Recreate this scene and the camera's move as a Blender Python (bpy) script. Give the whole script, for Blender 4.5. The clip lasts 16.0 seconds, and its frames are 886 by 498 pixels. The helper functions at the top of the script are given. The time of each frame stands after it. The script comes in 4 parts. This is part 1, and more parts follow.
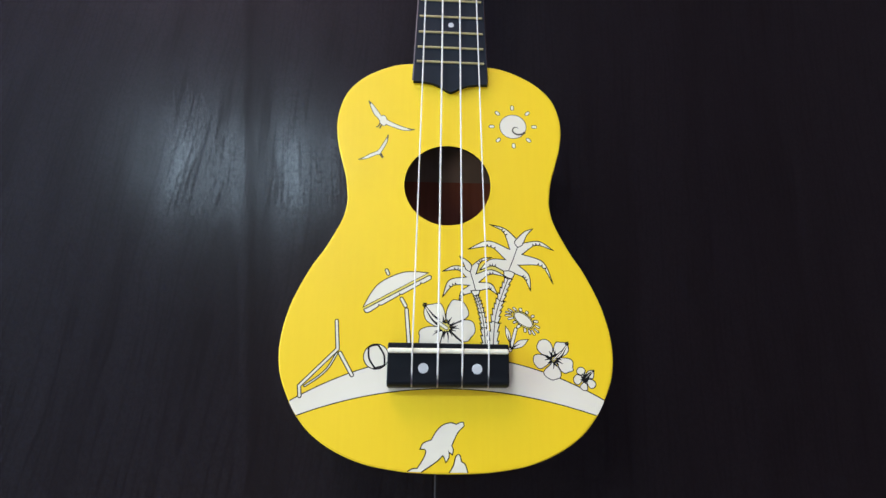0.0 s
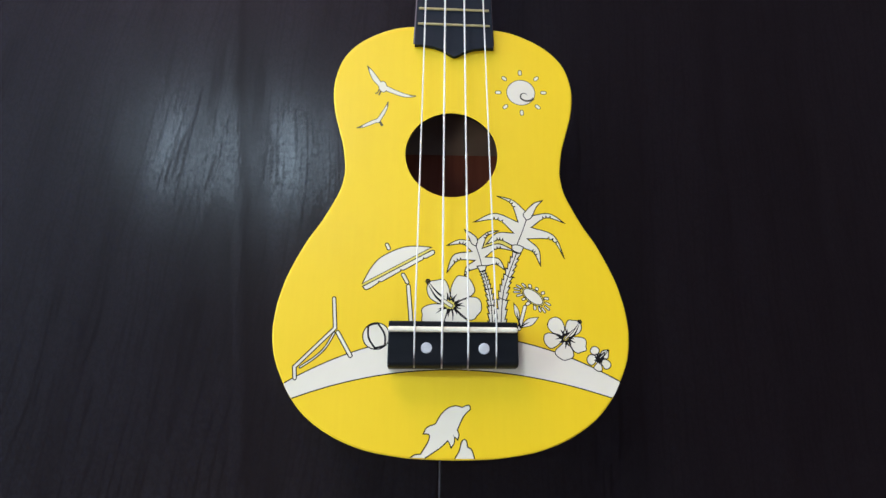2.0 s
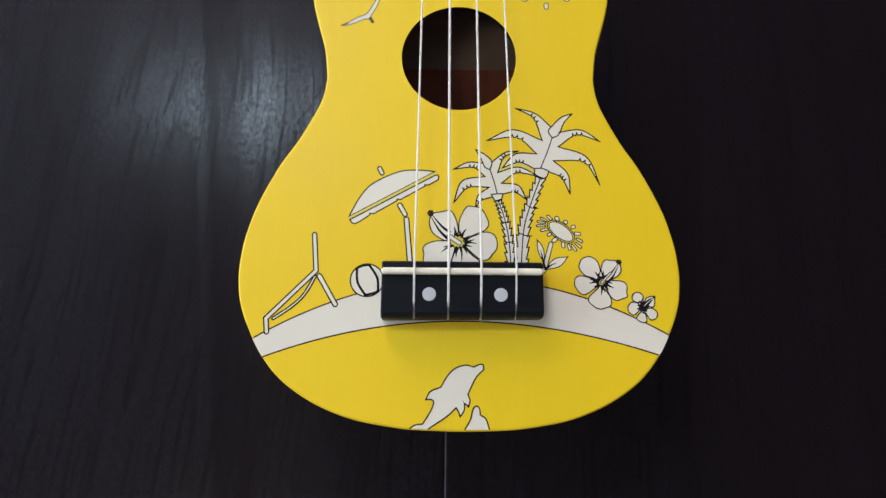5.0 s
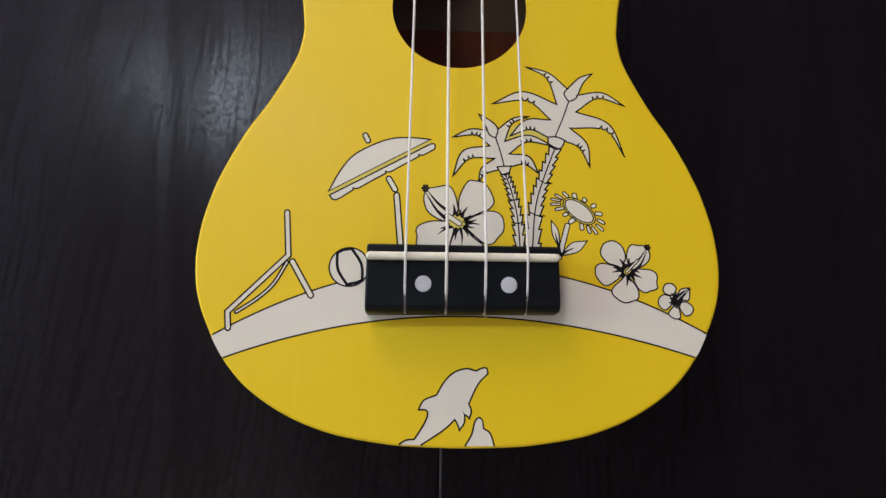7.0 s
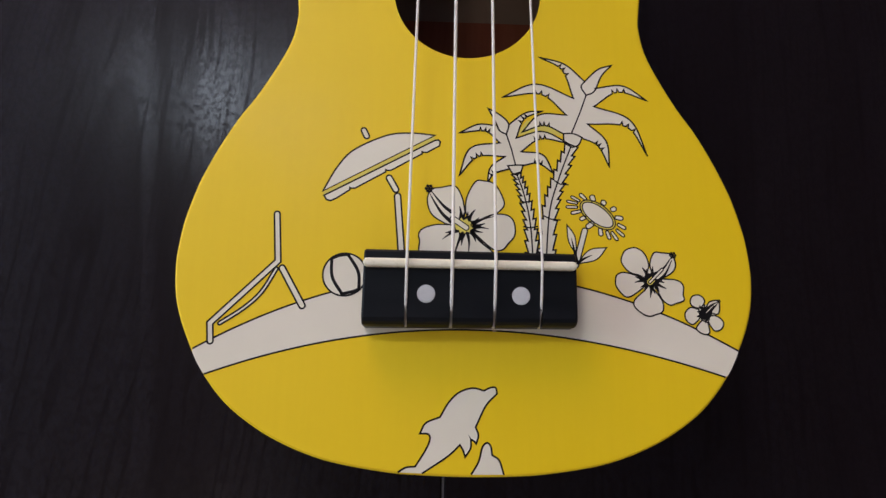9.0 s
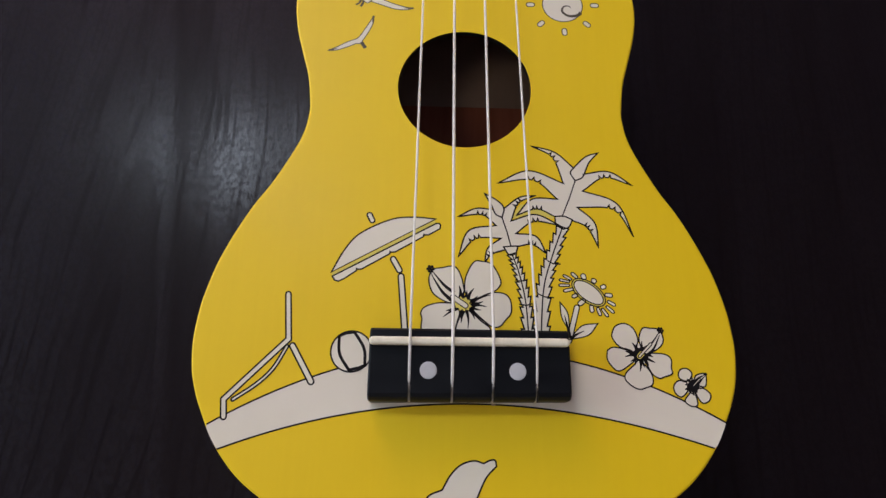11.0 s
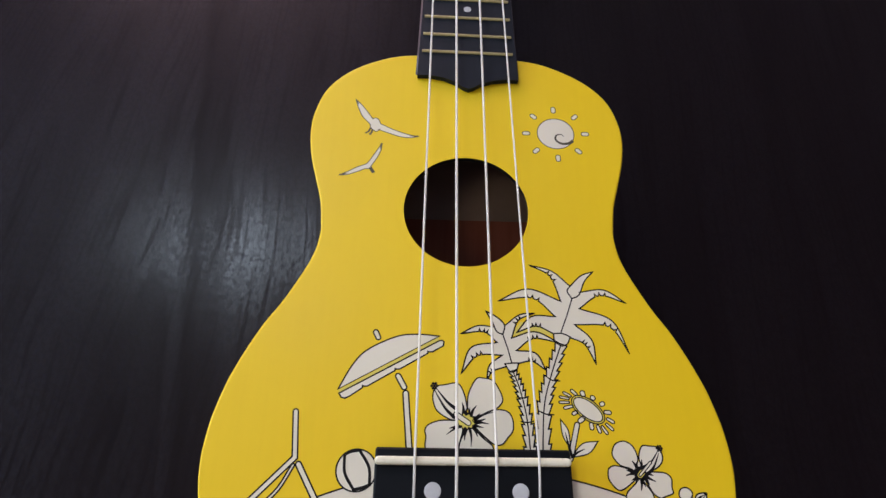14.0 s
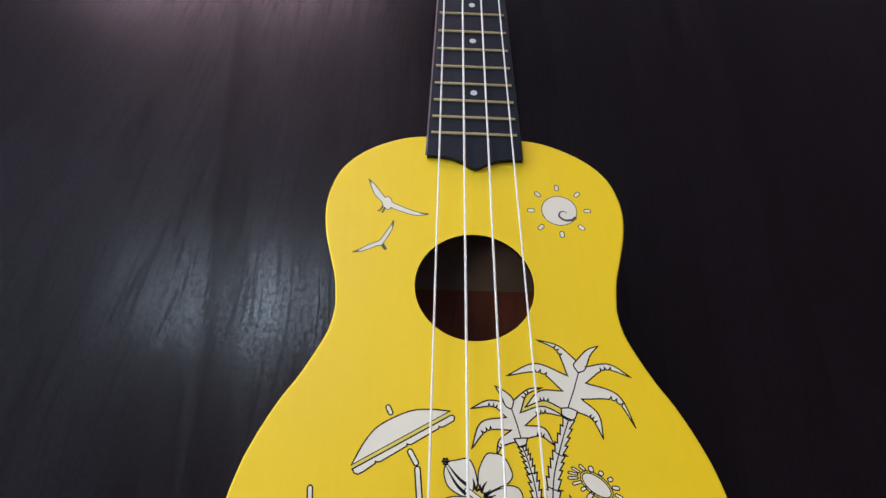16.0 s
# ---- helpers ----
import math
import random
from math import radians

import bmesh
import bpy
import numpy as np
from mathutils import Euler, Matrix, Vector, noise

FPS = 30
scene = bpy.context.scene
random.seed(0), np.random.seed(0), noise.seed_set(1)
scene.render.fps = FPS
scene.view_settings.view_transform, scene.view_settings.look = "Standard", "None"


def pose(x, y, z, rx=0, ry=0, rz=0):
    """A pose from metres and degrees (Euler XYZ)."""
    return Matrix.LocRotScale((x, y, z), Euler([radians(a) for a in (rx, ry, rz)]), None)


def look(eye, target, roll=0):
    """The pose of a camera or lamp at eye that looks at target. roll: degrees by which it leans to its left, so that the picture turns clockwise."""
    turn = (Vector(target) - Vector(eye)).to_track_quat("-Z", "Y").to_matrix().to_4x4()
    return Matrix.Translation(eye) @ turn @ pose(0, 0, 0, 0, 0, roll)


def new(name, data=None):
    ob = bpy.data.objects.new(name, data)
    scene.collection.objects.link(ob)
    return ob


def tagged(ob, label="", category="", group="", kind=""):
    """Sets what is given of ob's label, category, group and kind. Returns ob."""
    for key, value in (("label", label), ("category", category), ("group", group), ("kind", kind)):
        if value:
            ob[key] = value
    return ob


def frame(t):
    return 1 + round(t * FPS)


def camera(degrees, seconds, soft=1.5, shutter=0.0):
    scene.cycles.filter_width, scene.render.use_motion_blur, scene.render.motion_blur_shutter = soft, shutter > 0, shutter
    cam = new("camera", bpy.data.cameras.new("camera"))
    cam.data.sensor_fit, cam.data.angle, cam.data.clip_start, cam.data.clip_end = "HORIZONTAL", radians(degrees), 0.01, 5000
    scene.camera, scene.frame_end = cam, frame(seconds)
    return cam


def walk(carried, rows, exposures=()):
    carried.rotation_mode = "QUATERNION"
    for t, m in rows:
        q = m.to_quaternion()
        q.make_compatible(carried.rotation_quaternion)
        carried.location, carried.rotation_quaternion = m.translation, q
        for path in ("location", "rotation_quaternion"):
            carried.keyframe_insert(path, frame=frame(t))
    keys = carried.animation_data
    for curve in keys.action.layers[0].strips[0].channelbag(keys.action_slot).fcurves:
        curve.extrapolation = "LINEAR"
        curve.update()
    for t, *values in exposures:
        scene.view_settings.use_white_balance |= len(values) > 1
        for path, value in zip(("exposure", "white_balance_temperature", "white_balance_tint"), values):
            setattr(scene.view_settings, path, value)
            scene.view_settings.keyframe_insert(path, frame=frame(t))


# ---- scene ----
cam = camera(71.977, 16.0, soft=1.45)
PATH = [
    (0, (-0.011359, -0.034220, 1.131075), (-0.001193, 0.089321, 0.750767), 5.733),
    (0.5, (-0.012098, -0.035921, 1.128877), (-0.002162, 0.086695, 0.748263), 5.589),
    (1, (-0.010635, -0.036609, 1.123505), (-0.002715, 0.082767, 0.741816), 4.752),
    (1.5, (-0.010760, -0.036493, 1.116577), (-0.002771, 0.081346, 0.734412), 4.756),
    (2, (-0.010850, -0.036397, 1.108821), (-0.002951, 0.081113, 0.726552), 4.662),
    (2.5, (-0.010775, -0.036429, 1.101114), (-0.003319, 0.080447, 0.718643), 4.478),
    (3, (-0.010548, -0.036000, 1.093639), (-0.003580, 0.076897, 0.709965), 4.293),
    (3.5, (-0.010564, -0.037350, 1.084133), (-0.003424, 0.072148, 0.699478), 4.419),
    (4, (-0.010523, -0.037226, 1.072342), (-0.003253, 0.066101, 0.685986), 4.621),
    (4.5, (-0.010872, -0.035742, 1.061098), (-0.003230, 0.061312, 0.673126), 5.029),
    (5, (-0.010550, -0.033115, 1.048690), (-0.004657, 0.059088, 0.659506), 4.247),
    (5.2, (-0.011157, -0.031536, 1.043906), (-0.004036, 0.057708, 0.655730), 5.140),
    (7.3, (-0.011524, -0.027538, 1.006240), (-0.000433, 0.060790, 0.616759), 8.150),
    (7.5, (-0.011185, -0.026560, 1.003427), (-0.000479, 0.059723, 0.612991), 8.148),
    (8, (-0.011947, -0.025364, 0.996925), (0.000315, 0.059850, 0.606299), 9.306),
    (8.2, (-0.012218, -0.024899, 0.995329), (-0.000007, 0.060467, 0.607505), 9.264),
    (8.7, (-0.012473, -0.023968, 0.992114), (-0.000697, 0.064250, 0.602141), 8.721),
    (9.5, (-0.011472, -0.023015, 0.995922), (-0.004336, 0.075061, 0.608198), 5.825),
    (10.3, (-0.011764, -0.020333, 1.002934), (-0.005248, 0.089431, 0.619626), 4.339),
    (10.5, (-0.012284, -0.020649, 1.003911), (-0.004480, 0.094099, 0.620802), 4.844),
    (11, (-0.012744, -0.019620, 1.007229), (-0.003518, 0.105846, 0.627527), 5.164),
    (11.5, (-0.012827, -0.017251, 1.010743), (-0.002976, 0.118028, 0.634441), 5.140),
    (12, (-0.012866, -0.015424, 1.013438), (-0.003706, 0.130046, 0.640941), 4.695),
    (12.5, (-0.014518, -0.015055, 1.015138), (-0.005103, 0.139122, 0.646165), 4.624),
    (13, (-0.015254, -0.014674, 1.016943), (-0.007547, 0.147081, 0.651189), 3.798),
    (13.5, (-0.016145, -0.014209, 1.018531), (-0.007038, 0.155018, 0.656206), 4.136),
    (14, (-0.015865, -0.012692, 1.020940), (-0.005292, 0.164161, 0.662316), 4.566),
    (14.5, (-0.016100, -0.011529, 1.023683), (-0.005771, 0.172148, 0.668498), 4.443),
    (15, (-0.017437, -0.010633, 1.026790), (-0.007160, 0.179908, 0.675238), 4.317),
    (15.5, (-0.018507, -0.009941, 1.029878), (-0.009236, 0.187665, 0.682221), 3.872),
    (16, (-0.018611, -0.008976, 1.033996), (-0.011443, 0.197599, 0.691540), 3.121),
]
EXPOSURES = [(0, -0.05, 6650, 8.5), (4, -0.19, 6850, 10.5), (8, -0.71, 7500, 19), (10.5, -0.77, 7550, 21), (12.5, -0.70, 7550, 21), (14.5, -0.50, 7150, 16.5), (16, -0.37, 6850, 14.5)]
walk(cam, [(t, look(eye, target, roll)) for t, eye, target, roll in PATH], EXPOSURES)

# height of the instrument's face, and the lights: name, place, target, width, height, power, colour
FACE = 0.812
WINDOWS = [("north_window_light", (-0.92, 2.36, 1.575), (-0.92, 0.0, 1.1), 1.2, 1.05, 56.0, (1.0, 0.73, 0.90)),
           ("west_window_light", (-2.26, 0.6, 1.5), (0.0, 0.6, 1.0), 1.7, 0.9, 72.0, (0.60, 0.82, 1.0)),
           # weak warm fill from the south, added; no window is seen there
           ("south_fill_light", (0.0, -2.16, 1.6), (0.0, 0.0, 1.0), 2.3, 1.1, 9.0, (1.0, 0.88, 0.74))]
LAMP_X, LAMP_Y, LAMP_POWER, LAMP_GLOW, LAMP_TINT = -0.70, 0.95, 9.5, 15.5, (0.65, 0.83, 1.0)
SPOT_X, SPOT_Y, SPOT_POWER, SPOT_GLOW, SPOT_TINT = -0.74, -0.72, 3.0, 3.0, (1.0, 0.90, 0.80)
ARCH_X, TABLE_ROUGH, TABLE_GLOSS = -0.146, 0.205, 0.19

# ---- the light of the room ----
world = bpy.data.worlds.new("room_daylight")
scene.world = world
world.use_nodes = True
wn = world.node_tree.nodes
sky = wn.new("ShaderNodeTexSky")
sky.sky_type, sky.sun_disc, sky.sun_elevation, sky.sun_rotation = "NISHITA", False, radians(35), radians(20)
world.node_tree.links.new(sky.outputs[0], wn["Background"].inputs[0])
wn["Background"].inputs[1].default_value = 0.06


def area_lamp(name, place, target, sx, sy, power, colour, shape="RECTANGLE"):
    lamp = bpy.data.lights.new(name, "AREA")
    lamp.shape, lamp.size, lamp.size_y = shape, sx, sy
    lamp.energy, lamp.color = power, colour
    ob = new(name, lamp)
    ob.matrix_world = look(place, target)
    return ob


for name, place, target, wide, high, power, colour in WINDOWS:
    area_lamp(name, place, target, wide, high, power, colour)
area_lamp("ceiling_lamp_light", (LAMP_X, LAMP_Y, 2.44), (LAMP_X, LAMP_Y, 0.0), 0.66, 0.24, LAMP_POWER, LAMP_TINT)
area_lamp("ceiling_spot_light", (SPOT_X, SPOT_Y, 2.465), (SPOT_X, SPOT_Y, 0.0), 0.40, 0.40, SPOT_POWER, SPOT_TINT, "DISK")


# ---- materials ----
def nodes_of(name):
    m = bpy.data.materials.new(name)
    m.use_nodes = True
    t = m.node_tree
    return m, t, t.nodes["Principled BSDF"]


def mapped(t, scale, kind="Object"):
    co, mp = t.nodes.new("ShaderNodeTexCoord"), t.nodes.new("ShaderNodeMapping")
    mp.inputs["Scale"].default_value = scale
    t.links.new(co.outputs[kind], mp.inputs[0])
    return mp.outputs[0]


def noise_of(t, vec, scale, detail=3.0, rough=0.55, distort=0.0):
    n = t.nodes.new("ShaderNodeTexNoise")
    n.inputs["Scale"].default_value, n.inputs["Detail"].default_value = scale, detail
    n.inputs["Roughness"].default_value, n.inputs["Distortion"].default_value = rough, distort
    t.links.new(vec, n.inputs["Vector"])
    return n.outputs["Fac"]


def ramp(t, fac, stops):
    r = t.nodes.new("ShaderNodeValToRGB")
    while len(r.color_ramp.elements) < len(stops):
        r.color_ramp.elements.new(0.5)
    for e, (at, c) in zip(r.color_ramp.elements, stops):
        e.position, e.color = at, (*c, 1) if len(c) == 3 else c
    t.links.new(fac, r.inputs[0])
    return r.outputs[0]


def grey(t, fac, lo, hi, a=0.35, b=0.65):
    m = t.nodes.new("ShaderNodeMapRange")
    for k, v in (("From Min", a), ("From Max", b), ("To Min", lo), ("To Max", hi)):
        m.inputs[k].default_value = v
    t.links.new(fac, m.inputs["Value"])
    return m.outputs[0]


def maths(t, op, a, b):
    m = t.nodes.new("ShaderNodeMath")
    m.operation = op
    for i, v in enumerate((a, b)):
        if isinstance(v, (int, float)):
            m.inputs[i].default_value = v
        else:
            t.links.new(v, m.inputs[i])
    return m.outputs[0]


def bump(t, bsdf, height, dist, strength=1.0):
    b = t.nodes.new("ShaderNodeBump")
    b.inputs["Distance"].default_value, b.inputs["Strength"].default_value = dist, strength
    t.links.new(height, b.inputs["Height"])
    t.links.new(b.outputs[0], bsdf.inputs["Normal"])


def surface(name, colour, rough, metal=0.0, spread=0.12, scale=60.0, stretch=(1, 1, 1), relief=0.0, fine=900.0, spec=0.5, tint=(1, 1, 1)):
    """A paint, plastic or metal with colour and gloss that vary at two sizes, and fine relief."""
    m, t, p = nodes_of(name)
    v = mapped(t, stretch)
    broad, small = noise_of(t, v, scale, 3), noise_of(t, v, fine, 2)
    lo, hi = tuple(c * (1 - spread) for c in colour), tuple(min(c * (1 + spread * 0.6), 1) for c in colour)
    t.links.new(ramp(t, broad, [(0.32, lo), (0.68, hi)]), p.inputs["Base Color"])
    t.links.new(maths(t, "ADD", grey(t, broad, rough - 0.06, rough + 0.05), grey(t, small, -0.03, 0.03)), p.inputs["Roughness"])
    p.inputs["Metallic"].default_value, p.inputs["Specular IOR Level"].default_value = metal, spec
    p.inputs["Specular Tint"].default_value = (*tint, 1)
    if relief:
        bump(t, p, small, relief)
    return m


def table_wood():
    """Near-black stained oak veneer under satin lacquer: growth lines along the board that close into an arch, a hammered gloss between them."""
    m, t, p = nodes_of("dark_stained_oak_veneer")
    co, axes = t.nodes.new("ShaderNodeTexCoord"), t.nodes.new("ShaderNodeSeparateXYZ")
    t.links.new(co.outputs["Object"], axes.inputs[0])
    x, y = axes.outputs[0], axes.outputs[1]
    sway = grey(t, noise_of(t, mapped(t, (1, 0.4, 1)), 11, 2, 0.5), -0.008, 0.008, 0.25, 0.75)
    # arches round x = ARCH_X, drawn out along the board and leaning with it
    lean = maths(t, "MULTIPLY", maths(t, "SUBTRACT", y, 0.12), 0.062)
    off = maths(t, "ADD", maths(t, "SUBTRACT", maths(t, "SUBTRACT", x, ARCH_X), lean), sway)
    rings = maths(t, "SQRT", maths(t, "ADD", maths(t, "MULTIPLY", off, off), 0.00003), 0.0)
    rings = maths(t, "ADD", rings, maths(t, "MULTIPLY", y, 0.014))

    def along(stretch):
        v = t.nodes.new("ShaderNodeCombineXYZ")
        t.links.new(rings, v.inputs[0])
        t.links.new(maths(t, "MULTIPLY", y, stretch), v.inputs[1])
        return v.outputs[0]

    broad = noise_of(t, along(0.05), 40, 2, 0.5)
    wander = noise_of(t, along(0.10), 55, 2, 0.55)
    phase = maths(t, "ADD", maths(t, "MULTIPLY", rings, 1650.0), maths(t, "MULTIPLY", wander, 17.0))
    fine = noise_of(t, along(0.05), 360, 2, 0.5)
    lines = maths(t, "ADD", maths(t, "MULTIPLY", maths(t, "SINE", phase, 0.0), 0.10), fine)
    beaten = noise_of(t, mapped(t, (1, 0.7, 1)), 560, 3, 0.65, 0.6)
    pores = grey(t, lines, 0.0, 1.0, 0.36, 0.44)
    lit = maths(t, "MULTIPLY", grey(t, pores, 0.48, 1.0, 0.0, 1.0), grey(t, broad, 0.60, 1.0, 0.36, 0.54))
    lit = maths(t, "MULTIPLY", lit, grey(t, beaten, 0.34, 1.0, 0.41, 0.57))
    # gloss falls in a streak beside the arch, more softly on its far side
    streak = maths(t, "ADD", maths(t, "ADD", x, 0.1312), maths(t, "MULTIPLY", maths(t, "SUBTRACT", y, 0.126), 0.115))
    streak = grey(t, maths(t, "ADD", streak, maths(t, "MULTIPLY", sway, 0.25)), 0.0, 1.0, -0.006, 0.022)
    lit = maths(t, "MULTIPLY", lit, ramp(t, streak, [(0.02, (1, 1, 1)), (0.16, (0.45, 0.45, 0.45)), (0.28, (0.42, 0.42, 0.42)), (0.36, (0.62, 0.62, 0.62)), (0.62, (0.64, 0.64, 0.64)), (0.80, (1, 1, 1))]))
    # gloss falls in a tongue under the arch's tip, full in a cap above
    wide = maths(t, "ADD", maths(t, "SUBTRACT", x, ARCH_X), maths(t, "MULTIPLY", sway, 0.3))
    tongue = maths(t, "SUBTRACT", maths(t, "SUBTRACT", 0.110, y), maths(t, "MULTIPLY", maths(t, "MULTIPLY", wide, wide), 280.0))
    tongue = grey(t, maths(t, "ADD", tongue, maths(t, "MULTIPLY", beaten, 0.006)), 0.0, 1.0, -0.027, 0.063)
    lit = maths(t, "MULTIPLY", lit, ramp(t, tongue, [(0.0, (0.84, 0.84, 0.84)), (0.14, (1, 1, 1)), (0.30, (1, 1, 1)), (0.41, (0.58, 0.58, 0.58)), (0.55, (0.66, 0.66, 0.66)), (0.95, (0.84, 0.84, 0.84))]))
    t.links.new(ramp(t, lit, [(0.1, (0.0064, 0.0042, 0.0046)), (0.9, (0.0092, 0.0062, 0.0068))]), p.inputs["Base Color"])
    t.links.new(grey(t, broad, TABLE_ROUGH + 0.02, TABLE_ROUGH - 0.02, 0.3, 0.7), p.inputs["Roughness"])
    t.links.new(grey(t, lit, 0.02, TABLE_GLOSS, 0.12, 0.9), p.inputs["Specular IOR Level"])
    # the blue cast of reflected light is put into the specular tint
    p.inputs["Specular Tint"].default_value = (0.84, 0.93, 1.0, 1.0)
    t.links.new(grey(t, pores, 0.177, 0.183, 0.0, 1.0), p.inputs["Coat Weight"])
    p.inputs["Coat Roughness"].default_value, p.inputs["Coat IOR"].default_value = 0.37, 1.4
    bump(t, p, maths(t, "ADD", maths(t, "MULTIPLY", pores, 0.3), maths(t, "MULTIPLY", beaten, 0.4)), 0.00006, 0.25)
    return m


def bare_wood(name, dark, light, rough):
    m, t, p = nodes_of(name)
    grain = noise_of(t, mapped(t, (1, 0.06, 1)), 260, 4, 0.6, 0.4)
    broad = noise_of(t, mapped(t, (1, 0.3, 1)), 30, 2)
    both = maths(t, "ADD", maths(t, "MULTIPLY", grain, 0.7), maths(t, "MULTIPLY", broad, 0.3))
    t.links.new(ramp(t, both, [(0.36, dark), (0.64, light)]), p.inputs["Base Color"])
    p.inputs["Roughness"].default_value = rough
    bump(t, p, grain, 0.0002, 0.4)
    return m


def yellow_paint():
    m, t, p = nodes_of("satin_yellow_paint")
    v = mapped(t, (1, 0.05, 1))
    broad, grain, dust = noise_of(t, mapped(t, (1, 1, 1)), 24, 3), noise_of(t, v, 420, 3), noise_of(t, mapped(t, (1, 1, 1)), 2600, 2)
    t.links.new(ramp(t, maths(t, "ADD", maths(t, "MULTIPLY", broad, 0.6), maths(t, "MULTIPLY", grain, 0.4)),
                     [(0.3, (0.838, 0.584, 0.012)), (0.7, (0.878, 0.618, 0.016))]), p.inputs["Base Color"])
    t.links.new(grey(t, broad, 0.40, 0.50), p.inputs["Roughness"])
    p.inputs["Specular IOR Level"].default_value = 0.3
    bump(t, p, maths(t, "ADD", maths(t, "MULTIPLY", grain, 0.8), maths(t, "MULTIPLY", dust, 0.2)), 0.00006, 0.5)
    return m


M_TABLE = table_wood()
M_YELLOW = yellow_paint()
M_WHITE = surface("white_print", (0.775, 0.742, 0.565), 0.5, spread=0.03, scale=40, relief=0.00002, spec=0.4)
M_INK = surface("black_print", (0.006, 0.0055, 0.0055), 0.55, spread=0.25, scale=300, spec=0.15)
M_LIME = surface("pale_yellow_print", (0.72, 0.62, 0.11), 0.5, spread=0.05, scale=60, spec=0.3)
M_OLIVE = surface("olive_print", (0.072, 0.066, 0.036), 0.5, spread=0.2, scale=300, spec=0.3)
M_BOARD = surface("black_fingerboard", (0.0070, 0.0100, 0.0140), 0.5, spread=0.2, scale=220, stretch=(1, 0.08, 1), relief=0.00005, spec=0.20, tint=(0.78, 0.92, 1.0))
M_BRIDGE = surface("black_bridge", (0.0056, 0.0062, 0.0070), 0.42, spread=0.2, scale=160, stretch=(0.3, 1, 1), relief=0.00002, spec=0.15, tint=(0.85, 0.97, 1.0))
M_NECK = bare_wood("brown_stained_neck", (0.050, 0.030, 0.032), (0.10, 0.062, 0.062), 0.45)
M_INSIDE = bare_wood("raw_mahogany", (0.33, 0.098, 0.050), (0.42, 0.138, 0.076), 0.7)
M_LABEL = surface("faded_paper", (0.38, 0.29, 0.215), 0.8, spread=0.15, scale=40, relief=0.00003)
M_BRASS = surface("brass_fret_wire", (0.44, 0.41, 0.21), 0.42, metal=1.0, spread=0.12, scale=500)
M_NYLON = surface("white_nylon", (0.95, 0.91, 0.79), 0.4, spread=0.04, scale=200)
nylon = M_NYLON.node_tree.nodes["Principled BSDF"].inputs
nylon["Alpha"].default_value, nylon["Subsurface Weight"].default_value, nylon["Subsurface Scale"].default_value = 0.70, 0.8, 0.0008
nylon["Subsurface Radius"].default_value = (1.0, 1.0, 1.0)
M_IVORY = surface("ivory_plastic", (0.84, 0.82, 0.60), 0.3, spread=0.05, scale=150)
M_PEARL = surface("pearl_plastic", (0.55, 0.58, 0.55), 0.4, spread=0.08, scale=220)
M_STEEL = surface("chromed_steel", (0.6, 0.6, 0.62), 0.25, metal=1.0, spread=0.1, scale=120)
M_EDGE = surface("grey_edge_band", (0.075, 0.075, 0.085), 0.35, spread=0.3, scale=140)
# blue is put on the unseen west wall to tint the table's reflections
M_BLUE_TINT = surface("blue_tint_wall_paint", (0.12, 0.20, 0.52), 0.85, spread=0.05, scale=5, fine=300, relief=0.0004)
M_WALL = surface("matt_wall_paint", (0.60, 0.56, 0.61), 0.85, spread=0.05, scale=5, fine=300, relief=0.0004)
# beige is put on the unseen east wall to warm the table's right side
M_WARM_TINT = surface("warm_tint_wall_paint", (0.52, 0.42, 0.38), 0.85, spread=0.05, scale=5, fine=300, relief=0.0004)
# the window's blue light on the unseen ceiling is put into this colour
M_CEILING = surface("blue_tint_ceiling_paint", (0.48, 0.52, 0.65), 0.9, spread=0.04, scale=5, fine=300, relief=0.0004)
M_FLOOR = bare_wood("brown_floor_boards", (0.10, 0.06, 0.035), (0.22, 0.13, 0.075), 0.45)
M_FRAME = surface("white_window_paint", (0.75, 0.75, 0.74), 0.4, spread=0.03, scale=30)


def glow(name, colour, strength):
    m, t, p = nodes_of(name)
    p.inputs["Base Color"].default_value = (0.8, 0.8, 0.8, 1)
    p.inputs["Emission Color"].default_value, p.inputs["Emission Strength"].default_value = (*colour, 1), strength
    return m


M_DIFFUSER = glow("opal_diffuser", LAMP_TINT, LAMP_GLOW)
M_SPOT = glow("warm_opal_diffuser", SPOT_TINT, SPOT_GLOW)


# ---- mesh helpers ----
def linked(name, bm, material):
    bmesh.ops.recalc_face_normals(bm, faces=bm.faces)
    me = bpy.data.meshes.new(name)
    bm.to_mesh(me)
    bm.free()
    me.materials.append(material)
    return new(name, me)


def part(name, bm, material, parent, label=""):
    """One mesh under a thing or a part. Meshes are drawn in the world's metres."""
    ob = linked(name, bm, material)
    ob.parent = parent
    if parent.type == "EMPTY":
        ob.matrix_parent_inverse = Matrix.Translation(-parent.location)
    return tagged(ob, label)


def thing(name, place, label, category, group="", kind=""):
    e = new(name)
    e.location, e.empty_display_size = place, 0.02
    return tagged(e, label, category, group, kind)


def box(bm, x0, x1, y0, y1, z0, z1, bevel=0.0, seg=2):
    made = bmesh.ops.create_cube(bm, size=1.0)["verts"]
    for v in made:
        v.co = ((x0 + x1) / 2 + v.co.x * (x1 - x0), (y0 + y1) / 2 + v.co.y * (y1 - y0), (z0 + z1) / 2 + v.co.z * (z1 - z0))
    if bevel:
        edges = list({e for v in made for e in v.link_edges})
        bmesh.ops.bevel(bm, geom=edges, offset=bevel, segments=seg, profile=0.5, affect="EDGES")
    return bm


